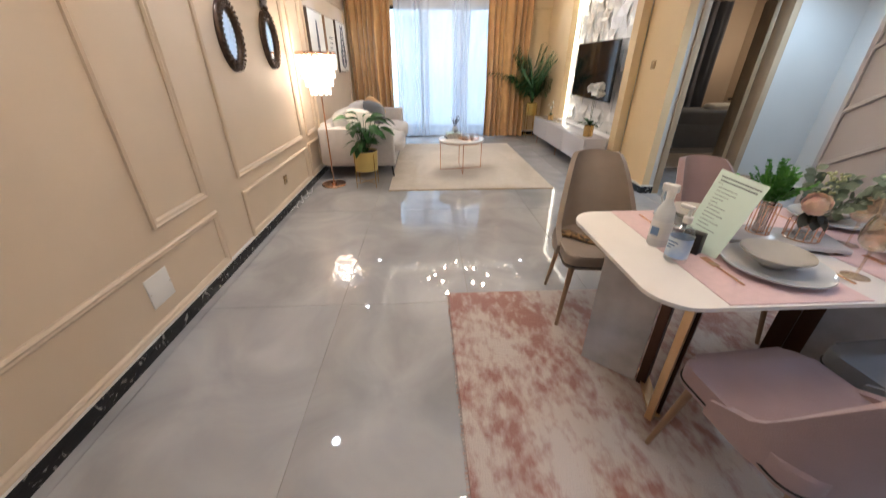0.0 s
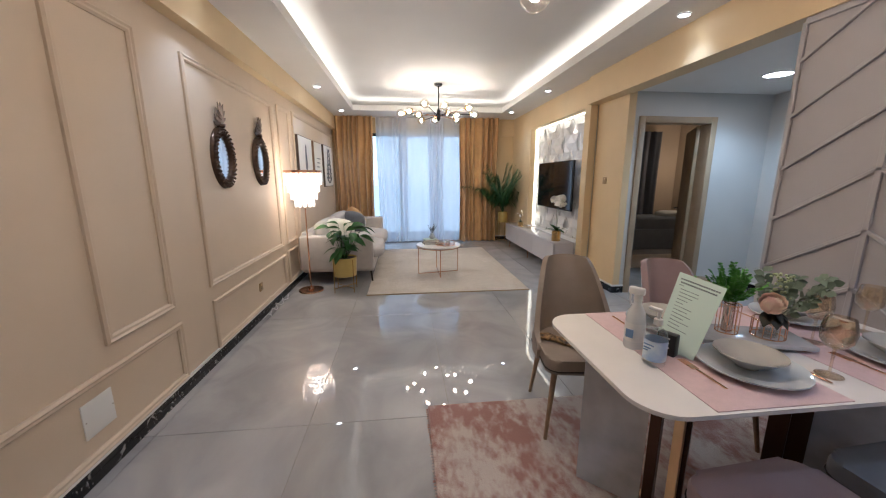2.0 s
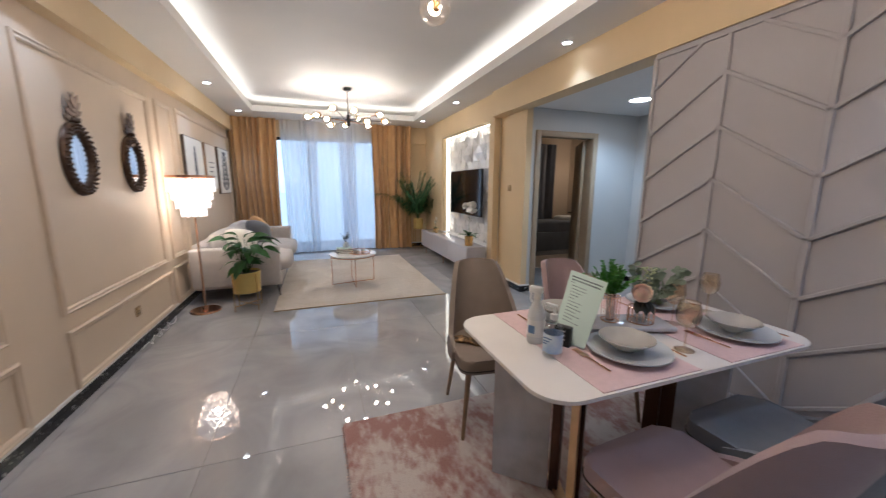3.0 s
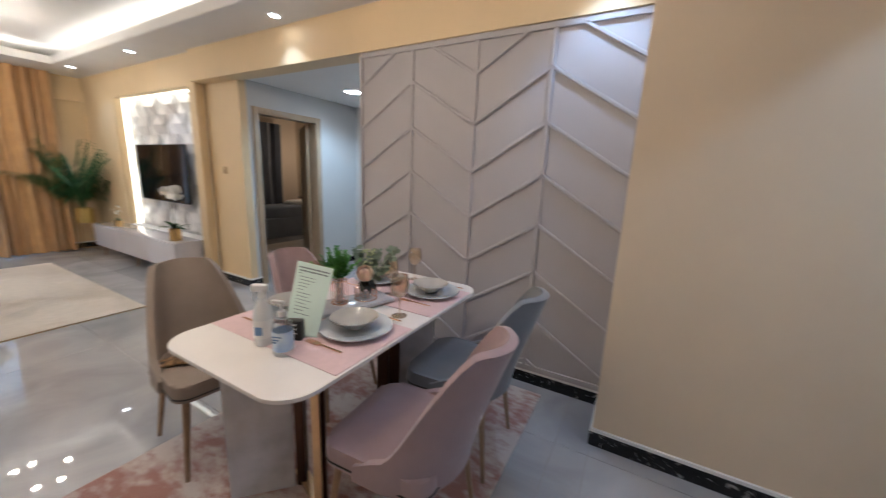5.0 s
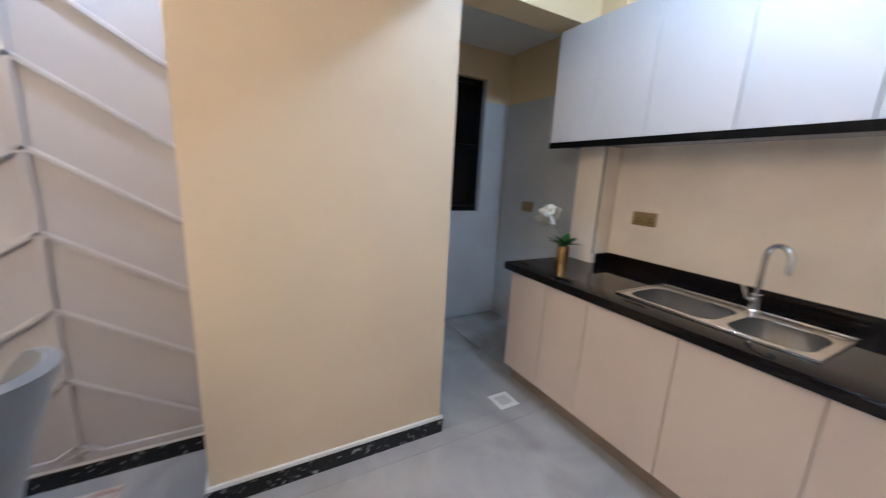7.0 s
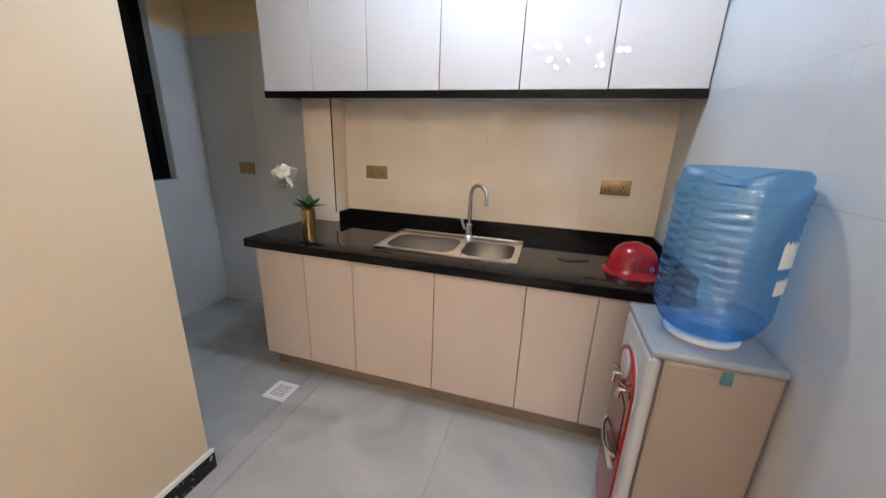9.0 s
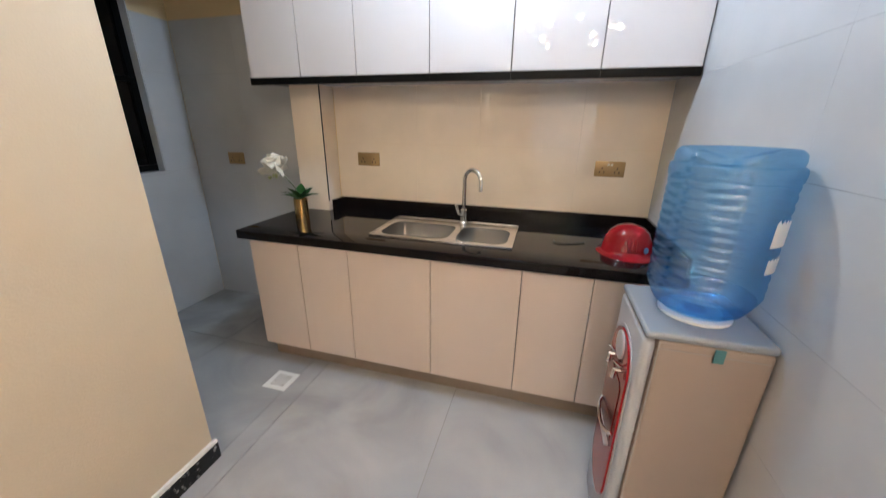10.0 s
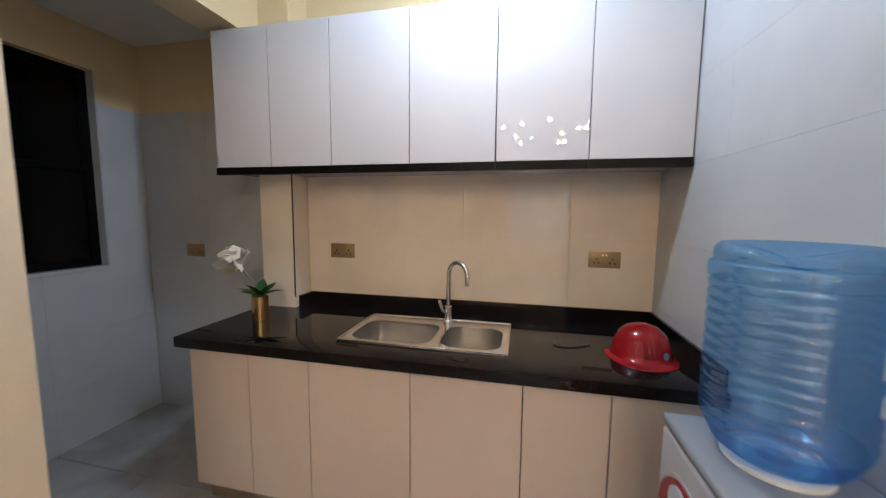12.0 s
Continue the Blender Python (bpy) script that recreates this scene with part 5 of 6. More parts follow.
sofa = thing("sofa", "light grey fabric three seat sofa on thin black legs", "sofa")
part("frame", box(-0.34, 6.02, 0.16, 0.62, 8.36, 0.30, 0.02), SOFAM, sofa)
part("arm", box(-0.35, 5.93, 0.20, 0.62, 6.07, 0.68, 0.035, 4), SOFAM, sofa)
part("arm", box(-0.35, 8.31, 0.20, 0.62, 8.45, 0.68, 0.035, 4), SOFAM, sofa)
part("backrest", box(-0.35, 6.075, 0.30, -0.18, 8.305, 0.72, 0.04, 4), SOFAM, sofa)
for i in range(2):
    y = 6.64 + 1.11 * i
    p = part("seat_cushion", cushion("seat", 0.90, 1.10, 0.19), SOFAM, sofa, smooth=2)
    p.matrix_basis = pose(0.29, y, 0.385)
    p = part("back_cushion", cushion("back", 0.20, 1.08, 0.42, puff=0.5), SOFAM, sofa, smooth=2)
    p.matrix_basis = pose(-0.10, y, 0.62, 0, -10, 0)
for x, y in ((-0.28, 6.05), (0.57, 6.05), (-0.28, 8.33), (0.57, 8.33)):
    part("leg", tube(((x, y, 0.17), (x + 0.02, y, 0.0)), 0.012, 8), BLACK, sofa)
for x, y, z, t, mat, lab in ((0.10, 6.42, 0.64, 20, WPETAL, "white cushion leaning on the sofa arm"), (0.16, 7.72, 0.63, -25, GREYC, "grey cushion standing on the sofa"), (0.10, 7.95, 0.66, -10, CURTAIN, "ochre cushion behind the grey one")):
    ob = thing("cushion", lab, "cushion", "loose sofa cushions")
    p = part("pad", cushion("pad", 0.42, 0.14, 0.42, puff=1.0), mat, ob, smooth=2)
    p.matrix_basis = pose(x, y, z, 18, 45 if mat is CURTAIN else 12, t)

# floor lamp
fl = thing("floor_lamp", "lit floor lamp with tiers of glass discs on a brass foot", "floor lamp", at=(-0.17, 5.72, 0))
part("foot", lathe(((0, 0.026), (0.148, 0.022), (0.155, 0.012), (0.155, 0.0), (0, 0)), 36), ROSE, fl)
part("knob", lathe(((0, 0.06), (0.03, 0.055), (0.035, 0.024), (0, 0.024)), 20), ROSE, fl)
part("pole", tube(((0, 0, 0.03), (0, 0, 1.50)), 0.009, 10), ROSE, fl)
part("top_ring", lathe(((0.215, 1.525), (0.222, 1.53), (0.222, 1.505), (0.215, 1.505)), 36), ROSE, fl)
lamp("POINT", pose(-0.17, 5.72, 1.36), 16, (1, 0.80, 0.56), shadow_soft_size=0.12)
part("spokes", tube(((-0.215, 0, 1.512), (0.215, 0, 1.512)), 0.004, 6, tube(((0, -0.215, 1.512), (0, 0.215, 1.512)), 0.004, 6)), ROSE, fl)
db = bmesh.new()
for r, z0, rows in ((0.215, 1.475, 3), (0.185, 1.34, 2), (0.155, 1.25, 2), (0.115, 1.16, 2)):
    n = int(2 * math.pi * r / 0.057)
    for row in range(rows):
        for i in range(n):
            a = 2 * math.pi * (i + 0.5 * (row % 2)) / n
            cyl = lathe(((0, 0.0025), (0.026, 0.002), (0.026, -0.002), (0, -0.0025)), 10)
            moved(cyl, pose(r * math.cos(a), r * math.sin(a), z0 - row * 0.047, 0, 0, math.degrees(a)) @ pose(0, 0, 0, 0, 90, 0))
            join(db, cyl)
part("shade", db, CRYSTAL, fl, "tiers of glowing glass discs")
for z in (1.42, 1.32, 1.25):
    part("bulb", ball(0, 0, z, 0.03), GLOBE, fl)


def pot_stand(x, y, r, z0, z1, label, extra=0.03):
    ob = thing("potted_plant", label, "potted plant", at=(x, y, 0))
    part("pot", lathe(((0, z0), (r * 0.92, z0), (r, z1), (r * 0.95, z1), (r * 0.9, z1 - 0.03), (0, z1 - 0.03)), 36), GOLDPOT, ob)
    part("soil", lathe(((r * 0.9, z1 - 0.02), (0, z1 - 0.015)), 24), DARKLEAF, ob)
    for i in range(4):
        a = radians(45 + 90 * i)
        part("leg", tube((((r + 0.012) * math.cos(a), (r + 0.012) * math.sin(a), z1 - 0.02), ((r + 0.016) * math.cos(a), (r + 0.016) * math.sin(a), 0.005)), 0.005, 8), GOLD, ob)
    part("brace", tube(((-(r + 0.014) * 0.707, -(r + 0.014) * 0.707, 0.06), ((r + 0.014) * 0.707, (r + 0.014) * 0.707, 0.06)), 0.004, 6, tube((((r + 0.014) * 0.707, -(r + 0.014) * 0.707, 0.06), (-(r + 0.014) * 0.707, (r + 0.014) * 0.707, 0.06)), 0.004, 6)), GOLD, ob)
    return ob


p1 = pot_stand(0.28, 5.67, 0.155, 0.21, 0.45, "leafy green plant in a gold pot beside the grey sofa")
rnd = random.Random(21)
lb, st = bmesh.new(), bmesh.new()
for k in range(44):
    a, tilt, L = rnd.uniform(0, 360), rnd.uniform(3, 42), rnd.uniform(0.06, 0.44)
    m = pose(0, 0, 0.42, 0, 0, a)
    e = m @ Vector((L * math.sin(radians(tilt)), 0, L * math.cos(radians(tilt)) + 0.03))
    tube((m @ Vector((0.02, 0, 0)), e), 0.003, 4, st)
    leaf(Matrix.Translation(e) @ pose(0, 0, 0, 0, 0, a) @ pose(0, 0, 0, rnd.uniform(-35, 35), tilt - 40, 0), rnd.uniform(0.14, 0.20), rnd.uniform(0.08, 0.11), 0.6, lb, 0.25)
part("leaves", lb, DARKGREEN, p1)
part("stems", st, DARKGREEN, p1)

p2 = pot_stand(3.25, 8.88, 0.11, 0.47, 0.70, "slender palm in a pale gold pot on a tall stand")
lb = bmesh.new()
for k in range(30):
    a, tilt, L = rnd.uniform(0, 360), rnd.uniform(10, 80), rnd.uniform(0.75, 1.15)
    pts = []
    for j in range(9):
        u = j / 8
        ang = radians(tilt * (0.25 + 0.9 * u))
        pts.append((pts[-1] if pts else Vector((0, 0, 0.68))) + (Vector((math.sin(ang) * math.cos(radians(a)), math.sin(ang) * math.sin(radians(a)), math.cos(ang))) * L / 8 if pts else Vector((0, 0, 0))))
    for q in pts:
        q.y = min(q.y, 0.12)
        q.x = min(q.x, 0.26)
    tube(pts, 0.004, 4, lb, r1=0.0015)
    for j in range(3, 9):
        for s in (-1, 1):
            for h in (0, 0.33, 0.66):
                u = pts[j] + (pts[j - 1] - pts[j]) * h
                leaf(Matrix.Translation(u) @ pose(0, 0, 0, 0, 0, a + s * 48) @ pose(0, 0, 0, 0, rnd.uniform(-5, 25), 0), 0.25 - 0.015 * j, 0.022, 0.35, lb)
part("fronds", lb, PALM, p2)

# television, recess panels, low unit
pn = thing("panel_cladding", "white faceted wall panels catching the recess light", kind="structure")
bmf = bmesh.new()
S = 0.264
ny, nz = 8, 9
for i in range(ny):
    for j in range(nz):
        y0, z0 = NY0 + i * S, 0.0 + j * S
        y1, z1 = min(y0 + S, NY1), min(z0 + S, NZ)
        if y1 - y0 < 0.05 or z1 - z0 < 0.05:
            continue
        x = TVW + 0.197
        c = [(x, y0, z0), (x, y1, z0), (x, y1, z1), (x, y0, z1)]
        mids = [(x - (0.045 if (i + j + k) % 2 else 0.012), *p) for k, p in enumerate((((y0 + y1) / 2, z0), (y1, (z0 + z1) / 2), ((y0 + y1) / 2, z1), (y0, (z0 + z1) / 2)))]
        mids = [(x - (0.04 if k % 2 == (i + j) % 2 else 0.006), m[1], m[2]) for k, m in enumerate(mids)]
        ctr = (x - 0.02, (y0 + y1) / 2 + (0.05 if i % 2 else -0.05), (z0 + z1) / 2)
        own = bmesh.new()
        cv = [own.verts.new(p) for p in c]
        mv = [own.verts.new(p) for p in mids]
        cc = own.verts.new(ctr)
        for k in range(4):
            own.faces.new((cv[k], mv[k], cc)), own.faces.new((mv[k], cv[(k + 1) % 4], cc))
        part("panel", own, PANELW, pn, smooth=0)

tv = thing("television", "flat black television fixed on the white faceted panels", "television")
part("bezel", box(3.575, 6.30, 0.93, 3.61, 7.65, 1.70, 0.004), BLACK, tv)
part("screen", box(3.5725, 6.31, 0.945, 3.5745, 7.64, 1.69), SCREEN, tv)
part("bracket", box(3.611, 6.7, 1.15, 3.715, 7.2, 1.45), BLACK, tv)
un = thing("tv_unit", "long white low television unit on slim metal legs", "cabinet")
part("body", box(3.24, 6.02, 0.16, 3.535, 8.50, 0.50, 0.003), GLOSSW, un)
for i in range(3):
    y0 = 6.03 + i * 0.823
    part("door", box(3.222, y0, 0.165, 3.239, y0 + 0.815, 0.485, 0.002, 1), GLOSSW, un)
for y in (6.2, 7.25, 8.35):
    for x in (3.28, 3.50):
        part("leg", tube(((x, y, 0.16), (x, y, 0)), 0.009, 8), ROSE, un)
fil = structure("niche_shelf", box(TVW - 0.01, NY0 + 0.01, 0.42, TVW + 0.15, NY1 - 0.01, 0.5), WHITE)


def orchid(at, h, n, label, potr=0.05, poth=0.11):
    ob = thing("orchid", label, "potted plant", at=at)
    rnd = random.Random(int(at[1] * 100))
    part("pot", lathe(((0, 0), (potr, 0), (potr, poth), (potr * 0.88, poth), (potr * 0.85, 0.02), (0, 0.02)), 24), GOLD, ob)
    lv = bmesh.new()
    for i in range(8):
        leaf(pose(0, 0, poth, 0, -25 - 12 * (i % 3), i * 45 + 10), h * 0.30, h * 0.10, 0.5, lv)
    part("leaves", lv, DARKGREEN, ob)
    s = bmesh.new()
    for dy in (-0.02, 0.03):
        tube(((0, dy * 0.3, poth), (0.0, dy, h * 0.6), (-0.01, dy - 0.03, h * 0.85), (-0.02, dy - 0.1, h * 0.95)), 0.003, 6, s)
    part("stem", s, GREEN2, ob)
    b = bmesh.new()
    for k in range(n):
        bloom(b, rnd.uniform(-0.06, 0.04), -0.02 + rnd.uniform(-0.12, 0.12) * h / 0.6, h * 0.97 + rnd.uniform(-0.06, 0.06), 0.05 if h > 0.5 else 0.03, rnd)
    part("blossom", b, WPETAL, ob)
    return ob


orchid((3.34, 6.22, 0.5), 0.62, 24, "white orchid in a gold pot on the television unit", 0.065, 0.15)
orchid((3.36, 7.95, 0.5), 0.26, 5, "small flowering plant in a gold pot beside the television", 0.05, 0.08)

# coffee table
ct = thing("coffee_table", "round nesting coffee table with a pale top and thin brass frame", "table", at=(1.56, 6.38, 0.012))
part("tabletop", lathe(((0, 0.42), (0.325, 0.42), (0.335, 0.426), (0.335, 0.438), (0.33, 0.444), (0, 0.444)), 48), TABLEW, ct)
for a0 in (10, 190):
    a1 = a0 + 80
    p0 = (0.31 * math.cos(radians(a0)), 0.31 * math.sin(radians(a0)))
    p1_ = (0.31 * math.cos(radians(a1)), 0.31 * math.sin(radians(a1)))
    part("frame", tube(((p0[0], p0[1], 0.42), (p0[0], p0[1], 0.01), (0, 0, 0.01), (p1_[0], p1_[1], 0.01), (p1_[0], p1_[1], 0.42)), 0.007, 8), ROSE, ct)
part("ring", tube([(0.315 * math.cos(a), 0.315 * math.sin(a), 0.412) for a in (2 * math.pi * i / 36 for i in range(37))], 0.007, 8), ROSE, ct)
CZ = 0.456
for i, (w, d, h, t, mat) in enumerate(((0.24, 0.17, 0.025, 12, GREYC), (0.22, 0.16, 0.022, -4, TAUPE), (0.20, 0.15, 0.02, 8, PAPER))):
    bk = thing("book", "closed hardback book stacked on the coffee table", "book", "stacked books", at=(1.45, 6.45, CZ + i * 0.0265), turn=t)
    part("cover", box(-w / 2, -d / 2, 0, w / 2, d / 2, h, 0.002, 1), mat, bk)
    part("pages", box(-w / 2 + 0.004, -d / 2 - 0.001, 0.003, w / 2 + 0.001, d / 2 - 0.006, h - 0.003), WPETAL, bk)
vz = thing("vase", "small white vase with lavender sprigs on the books", "vase", at=(1.47, 6.45, CZ + 0.0735))
part("vessel", lathe(((0, 0), (0.03, 0), (0.045, 0.03), (0.03, 0.075), (0.02, 0.085), (0, 0.08)), 24), CERAMIC, vz)
sb2 = bmesh.new()
for k in range(12):
    a, tl, L = rnd.uniform(0, 360), rnd.uniform(5, 35), rnd.uniform(0.09, 0.16)
    m = pose(0, 0, 0.07, 0, 0, a) @ pose(0, 0, 0, 0, -90 + tl, 0)
    tube((m @ Vector((0, 0, 0)), m @ Vector((L, 0, 0))), 0.0015, 4, sb2)
    for j in range(5):
        leaf(m @ pose(L * (0.5 + 0.1 * j), 0, 0, 72 * j, 0, 30), 0.03, 0.012, 0.1, sb2)
part("sprigs", sb2, GREYC, vz, "grey lavender sprigs")
tr2 = thing("serving_tray", "round brass tray with a low rail on the coffee table", "tray", at=(1.66, 6.34, CZ))
part("base", lathe(((0, 0), (0.15, 0), (0.15, 0.006), (0, 0.006)), 36), ROSE, tr2)
part("rail", tube([(0.15 * math.cos(a), 0.15 * math.sin(a), 0.045) for a in (2 * math.pi * i / 36 for i in range(37))], 0.003, 6), ROSE, tr2)
for i in range(12):
    a = 2 * math.pi * i / 12
    part("post", tube(((0.15 * math.cos(a), 0.15 * math.sin(a), 0.004), (0.15 * math.cos(a), 0.15 * math.sin(a), 0.045)), 0.002, 6), ROSE, tr2)
for dx, dy in ((0.05, 0.03), (-0.04, -0.05), (-0.06, 0.05)):
    cu = thing("cup", "small white cup on the brass tray", "cup", "cups on the tray", at=(1.66 + dx, 6.34 + dy, CZ + 0.0065))
    part("cup", lathe(((0, 0.002), (0.02, 0), (0.033, 0.02), (0.036, 0.045), (0.033, 0.045), (0.03, 0.02), (0, 0.006)), 20), CERAMIC, cu)


# mirrors with pineapple frames
def pineapple_mirror(yc, zc, w, h):
    ob = thing("mirror", "oval wall mirror in a bronze pineapple shaped frame", "mirror", "pineapple mirrors", at=(LEFT, yc, zc))
    bm = bmesh.new()
    n = 56
    rings = []
    for i in range(n):
        a = 2 * math.pi * i / n
        ca, sa = math.cos(a), math.sin(a)
        rings.append([bm.verts.new((hx, ca * w / 2 * s, sa * h / 2 * (1 - (1 - s) * 0.85))) for s, hx in ((0.63, 0.0), (0.63, 0.022), (0.70, 0.034), (0.86, 0.036), (0.98, 0.02), (1.0, 0.0))])
    for i in range(n):
        p, q = rings[i], rings[(i + 1) % n]
        for k in range(5):
            bm.faces.new((p[k], p[k + 1], q[k + 1], q[k]))
    part("frame", bm, BRONZE, ob, smooth=1)
    for row, k in enumerate((0.72, 0.82, 0.92)):
        for i in range(32):
            a = 2 * math.pi * (i + 0.5 * (row % 2)) / 32
            sc = bmesh.new()
            bmesh.ops.create_cone(sc, cap_ends=False, segments=4, radius1=0.0140, radius2=0.003, depth=0.012)
            moved(sc, pose(0.038, math.cos(a) * w / 2 * k, math.sin(a) * h / 2 * (1 - (1 - k) * 0.85)) @ pose(0, 0, 0, 0, 90, 0))
            part("stud", sc, BRONZE, ob, smooth=0)
    gl = bmesh.new()
    gl.faces.new([gl.verts.new((0.012, math.cos(a) * w / 2 * 0.645, math.sin(a) * h / 2 * 0.70)) for a in (2 * math.pi * i / 48 for i in range(48))])
    part("glass", gl, MIRROR, ob, "mirror glass", smooth=0)
    part("neck", lathe(((0.03, 0), (0.035, 0.012), (0.03, 0.024), (0, 0.026)), 14, at=(0.02, 0, h / 2 - 0.004)), BRONZE, ob)
    k = 0
    for z0, fan, L in ((0.010, (-75, -50, -25, 25, 50, 75), 0.085), (0.035, (-58, -30, 0, 30, 58), 0.095), (0.06, (-40, -14, 14, 40), 0.105), (0.085, (-22, 0, 22), 0.11)):
        for tilt in fan:
            k += 1
            lf = bmesh.new()
            leaf(pose(0.012 + 0.0015 * k, -tilt * 0.0003, h / 2 + z0, 0, 0, 0) @ pose(0, 0, 0, tilt, 0, 0) @ pose(0, 0, 0, 0, -90, 0), L, 0.036, 0.0, lf)
            bmesh.ops.recalc_face_normals(lf, faces=lf.faces)
            bmesh.ops.solidify(lf, geom=list(lf.faces), thickness=0.005)
            part("crown_leaf", lf, BRONZE, ob)


pineapple_mirror(4.37, 1.60, 0.37, 0.50)
pineapple_mirror(5.165, 1.61, 0.37, 0.50)


def artwork(y0, y1, z0, z1, label, seed, kind):
    ob = thing("picture", label, "picture", "three pictures over the sofa")
    part("frame", box(LEFT, y0, z0, LEFT + 0.035, y1, z1, 0.003), WOODD if kind != 1 else LEGW, ob)
    part("canvas", box(LEFT + 0.0355, y0 + 0.012, z0 + 0.012, LEFT + 0.038, y1 - 0.012, z1 - 0.012), WPETAL, ob)
    bm = bmesh.new()
    yc, zc = (y0 + y1) / 2, (z0 + z1) / 2
    X = LEFT + 0.040
    if kind == 0:
        for i in range(9):
            for s in (-1, 1):
                leaf(Matrix.Translation((X, yc, zc - 0.2 + 0.045 * i)) @ pose(0, 0, 0, 90, 0, 90) @ pose(0, 0, 0, 0, 0, 90 - s * 28), 0.14 * (1 - 0.06 * i), 0.03, 0, bm, 0)
    elif kind == 1:
        for i in range(4):
            box(X - 0.001, yc - 0.13 + 0.03 * (i % 2), zc + 0.06 - i * 0.07, X, yc + 0.13 - 0.04 * (i % 3), zc + 0.075 - i * 0.07, bm=bm)
    else:
        for i in range(8):
            for s in (-1, 1):
                leaf(Matrix.Translation((X, yc + 0.02, zc - 0.33 + 0.085 * i)) @ pose(0, 0, 0, 90, 0, 90) @ pose(0, 0, 0, 0, 0, 90 - s * 62), 0.30 * (1 - 0.08 * i), 0.075, 0, bm, 0)
    part("motif", bm, INK, ob, "dark printed motif", smooth=0)


artwork(6.52, 7.28, 1.40, 2.05, "framed dark pineapple print on white", 1, 0)
artwork(7.42, 8.00, 1.36, 2.05, "framed pale print with a few lines of grey lettering", 2, 1)
artwork(8.16, 8.93, 1.28, 2.06, "framed dark palm leaf print on white", 3, 2)

# plates on the left wall
pl = thing("cover_plate", "square white blank cover plate low on the panelled wall", "wall plate")
part("plate", box(LEFT, 2.755, 0.225, LEFT + 0.008, 2.93, 0.40, 0.003), PLASTIC, pl)
for y in (2.765, 2.92):
    part("screw", ball(LEFT + 0.008, y, 0.312, 0.004, sub=1), STEEL, pl)
br = thing("breaker_box", "white wall box with a dark window at the wall edge", "switch box")
part("body", box(LEFT, 2.44, 1.69, LEFT + 0.03, 2.69, 1.905, 0.012, 3), PLASTIC, br)
part("window", box(LEFT + 0.0302, 2.47, 1.745, LEFT + 0.036, 2.66, 1.84, 0.003), BLACK, br)
for i in range(5):
    part("breaker", box(LEFT + 0.036, 2.49 + i * 0.034, 1.77, LEFT + 0.040, 2.515 + i * 0.034, 1.82), SILVER, br)
cable = thing("cable", "thin white cable trailing along the skirting", "cable")
part("wire", tube([(LEFT + 0.03 + 0.05 * abs(math.sin(i * 0.9)), 4.75 + 0.055 * i, 0.05 if i % 3 == 1 else 0.006) for i in range(14)], 0.0025, 6), PLASTIC, cable)

# bedroom door and what shows behind it
dr = thing("door_1", "dark wooden door standing open into the bedroom, in a taupe frame", kind="structure")
part("frame", box(DX0 - 0.07, HALLY - 0.02, 0, DX0 + 0.004, HALLY + 0.14, DZ + 0.07, 0.004), FRAMEG, dr)
part("frame", box(DX1 - 0.004, HALLY - 0.02, 0, DX1 + 0.07, HALLY + 0.14, DZ + 0.07, 0.004), FRAMEG, dr)
part("frame", box(DX0 + 0.0045, HALLY - 0.019, DZ - 0.004, DX1 - 0.0045, HALLY + 0.139, DZ + 0.069, 0.004), FRAMEG, dr)
lf = part("door_leaf", box(0, 0, 0.01, 0.04, 0.84, DZ - 0.01, 0.003), DOORW, dr)
lf.matrix_basis = pose(DX1 - 0.045, HALLY + 0.15, 0, 0, 0, -33)
hd = part("door_handle", tube(((-0.002, 0.78, 1.0), (-0.05, 0.78, 1.0), (-0.05, 0.68, 1.0)), 0.009, 8), BLACK, lf)
bed = thing("bed", "grey upholstered bed with a thin rumpled cover, partly in shade", "bed")
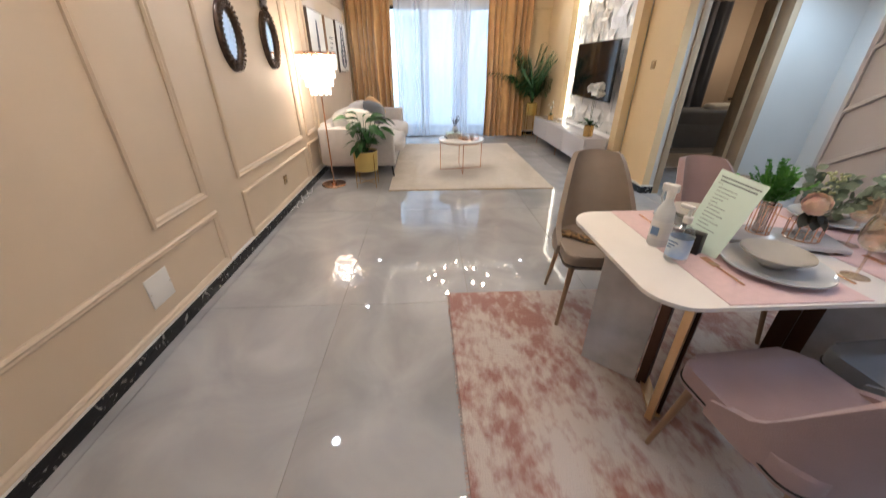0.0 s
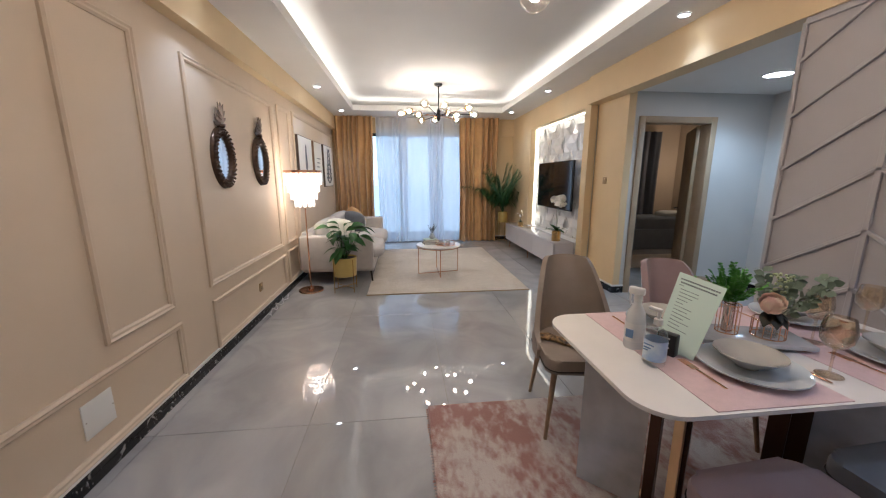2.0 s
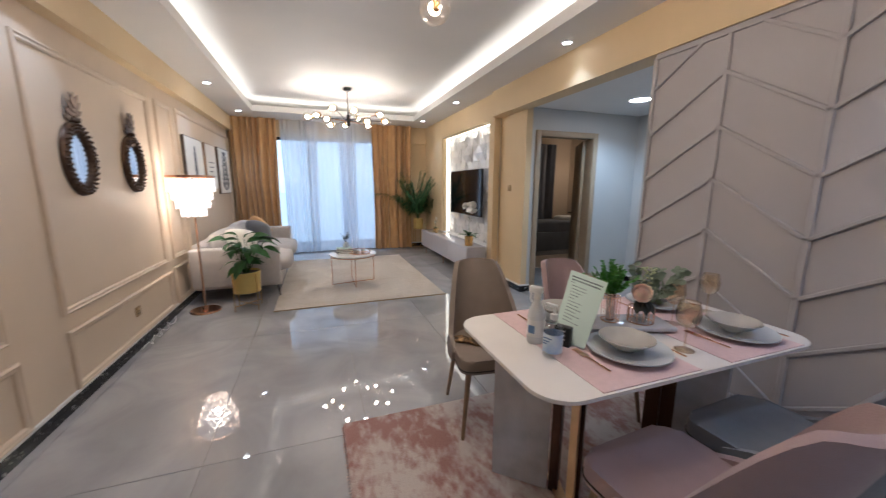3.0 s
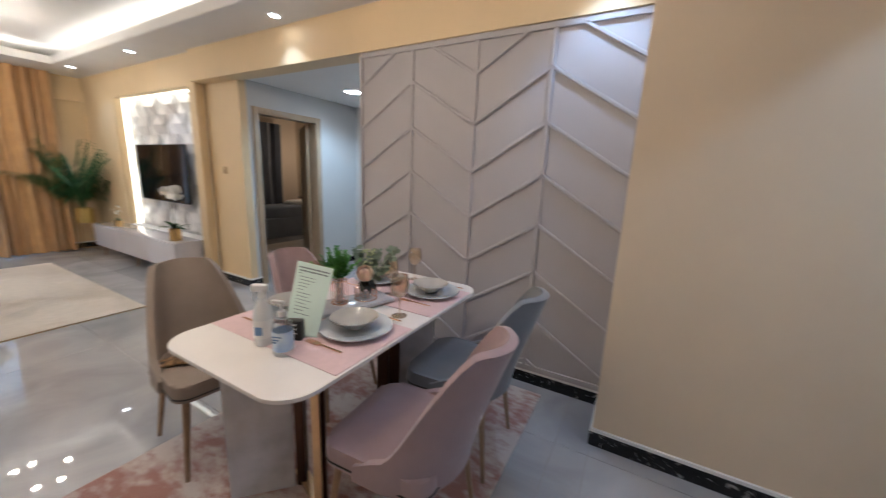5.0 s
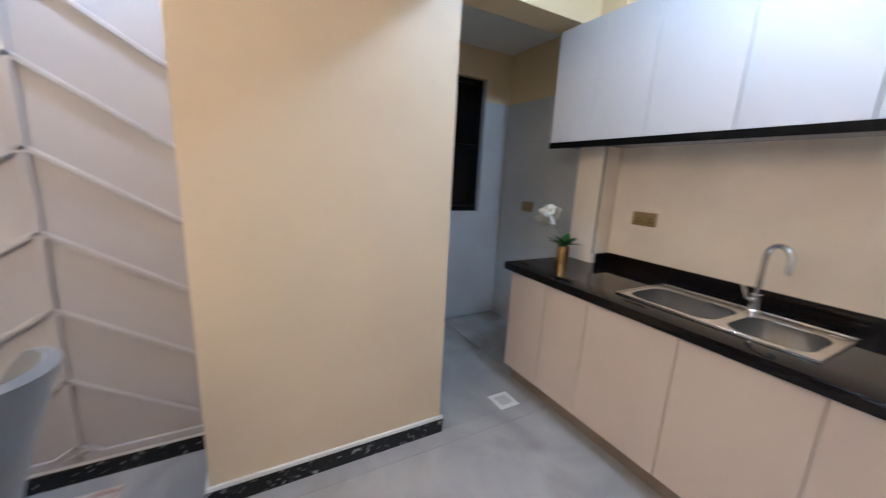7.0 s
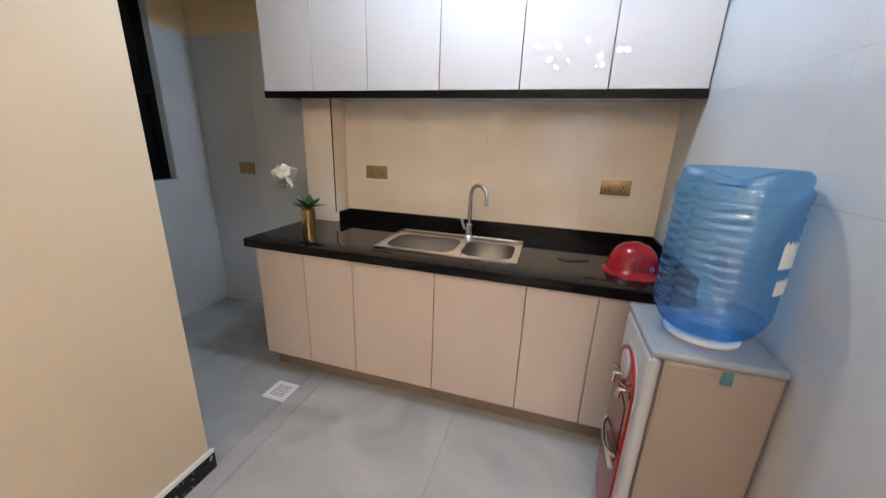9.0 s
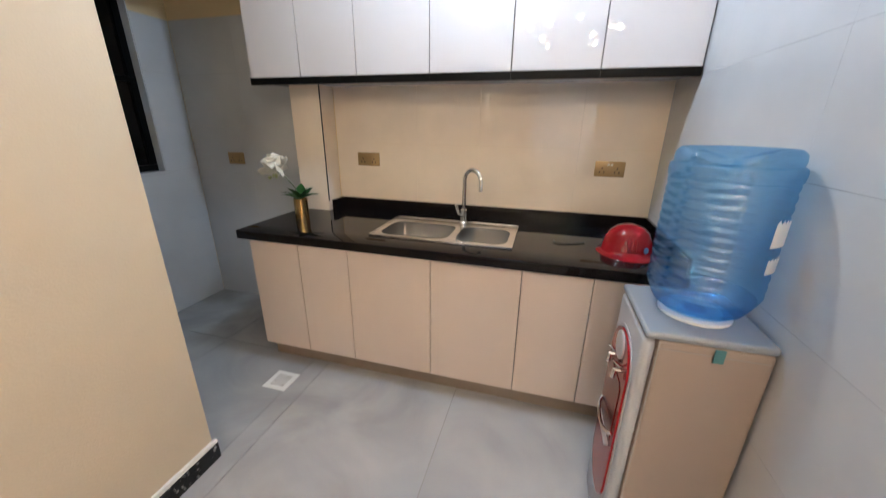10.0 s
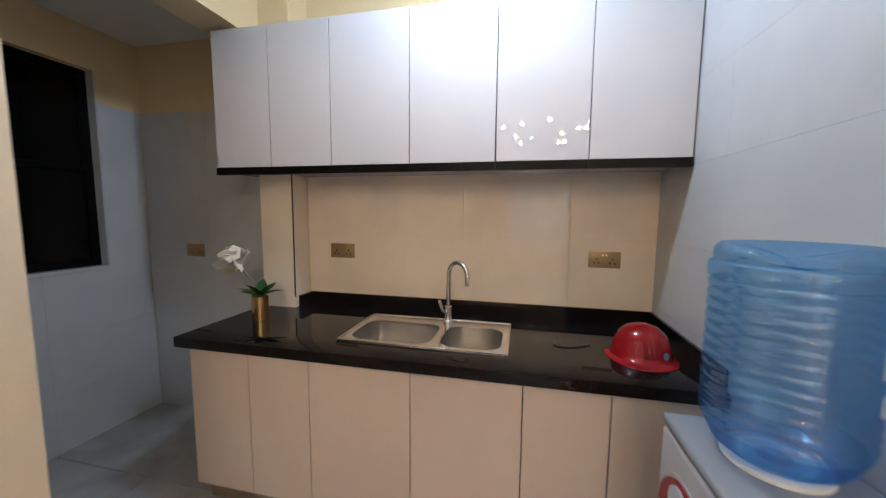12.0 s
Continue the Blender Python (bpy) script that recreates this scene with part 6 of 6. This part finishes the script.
part("base", box(5.62, 7.72, 0.0, 7.08, 8.36, 0.42, 0.03), BEDG, bed)
part("mattress", cushion("m", 1.42, 0.62, 0.28, puff=0.3), BEDG, bed, smooth=2).matrix_basis = pose(6.35, 8.04, 0.52)
pil = thing("pillow", "pale rumpled pillow lying on the grey bed", "pillow", at=(6.62, 7.98, 0.70))
part("pad", cushion("c", 0.60, 0.40, 0.12, puff=1), WPETAL, pil, smooth=2)
rug2 = thing("rug", "dark edged pale rug beside the bed", "rug")
part("rug_surface", box(4.7, 6.35, 0, 6.9, 7.25, 0.01), BEIGERUG, rug2)
part("piping", box(4.7, 7.2505, 0, 6.9, 7.285, 0.008), BLACK, rug2, "dark bound edge")
drape("curtain", 6.00, 6.56, 8.45, 0.03, 2.4, DARKC, "dark grey bedroom curtain in soft folds", 6, 0.04, 9)
# unseen lamp, added behind the door leaf to go with the bedroom glow
nl = thing("unseen_wall_lamp", "small warm wall lamp, added unseen behind the bedroom door", "wall lamp", at=(7.04, 7.55, 1.45))
part("shade", lathe(((0.05, 0), (0.06, 0.12), (0.055, 0.12), (0.045, 0)), 20), CRYSTAL, nl)


# ---- floor tiles ----
def grid_range(lo, hi, start, step):
    k = math.floor((lo - start) / step)
    while start + k * step < hi:
        a, b = max(lo, start + k * step), min(hi, start + (k + 1) * step)
        if b - a > 0.01:
            yield a, b
        k += 1


floor_tiles = tagged(new("floor_tiling"), "polished pale grey marbled floor tiles with thin joints", kind="structure")
for x0, x1, y0, y1 in ((LEFT, KR, -0.6, 1.195), (KR, 3.11, -0.70, 1.195), (LEFT, 3.66, 1.195, BACK), (3.11, KW, KB, 0.085), (KR, 3.11, KB, -0.70), (3.68, HALLX, 3.0, HALLY), (3.87, 4.72, HALLY, 5.31), (3.9, 7.1, 5.31, 8.6)):
    for a, b in grid_range(x0, x1, 0.465, 0.845):
        for c, d in grid_range(y0, y1, 3.06 if y1 > 1.2 else -0.70, 1.69 if y1 > 1.2 else 1.9):
            part("tile", box(a + 0.0018, c + 0.0018, -0.008, b - 0.0018, d - 0.0018, 0.0), FLOORT, floor_tiles, smooth=0)
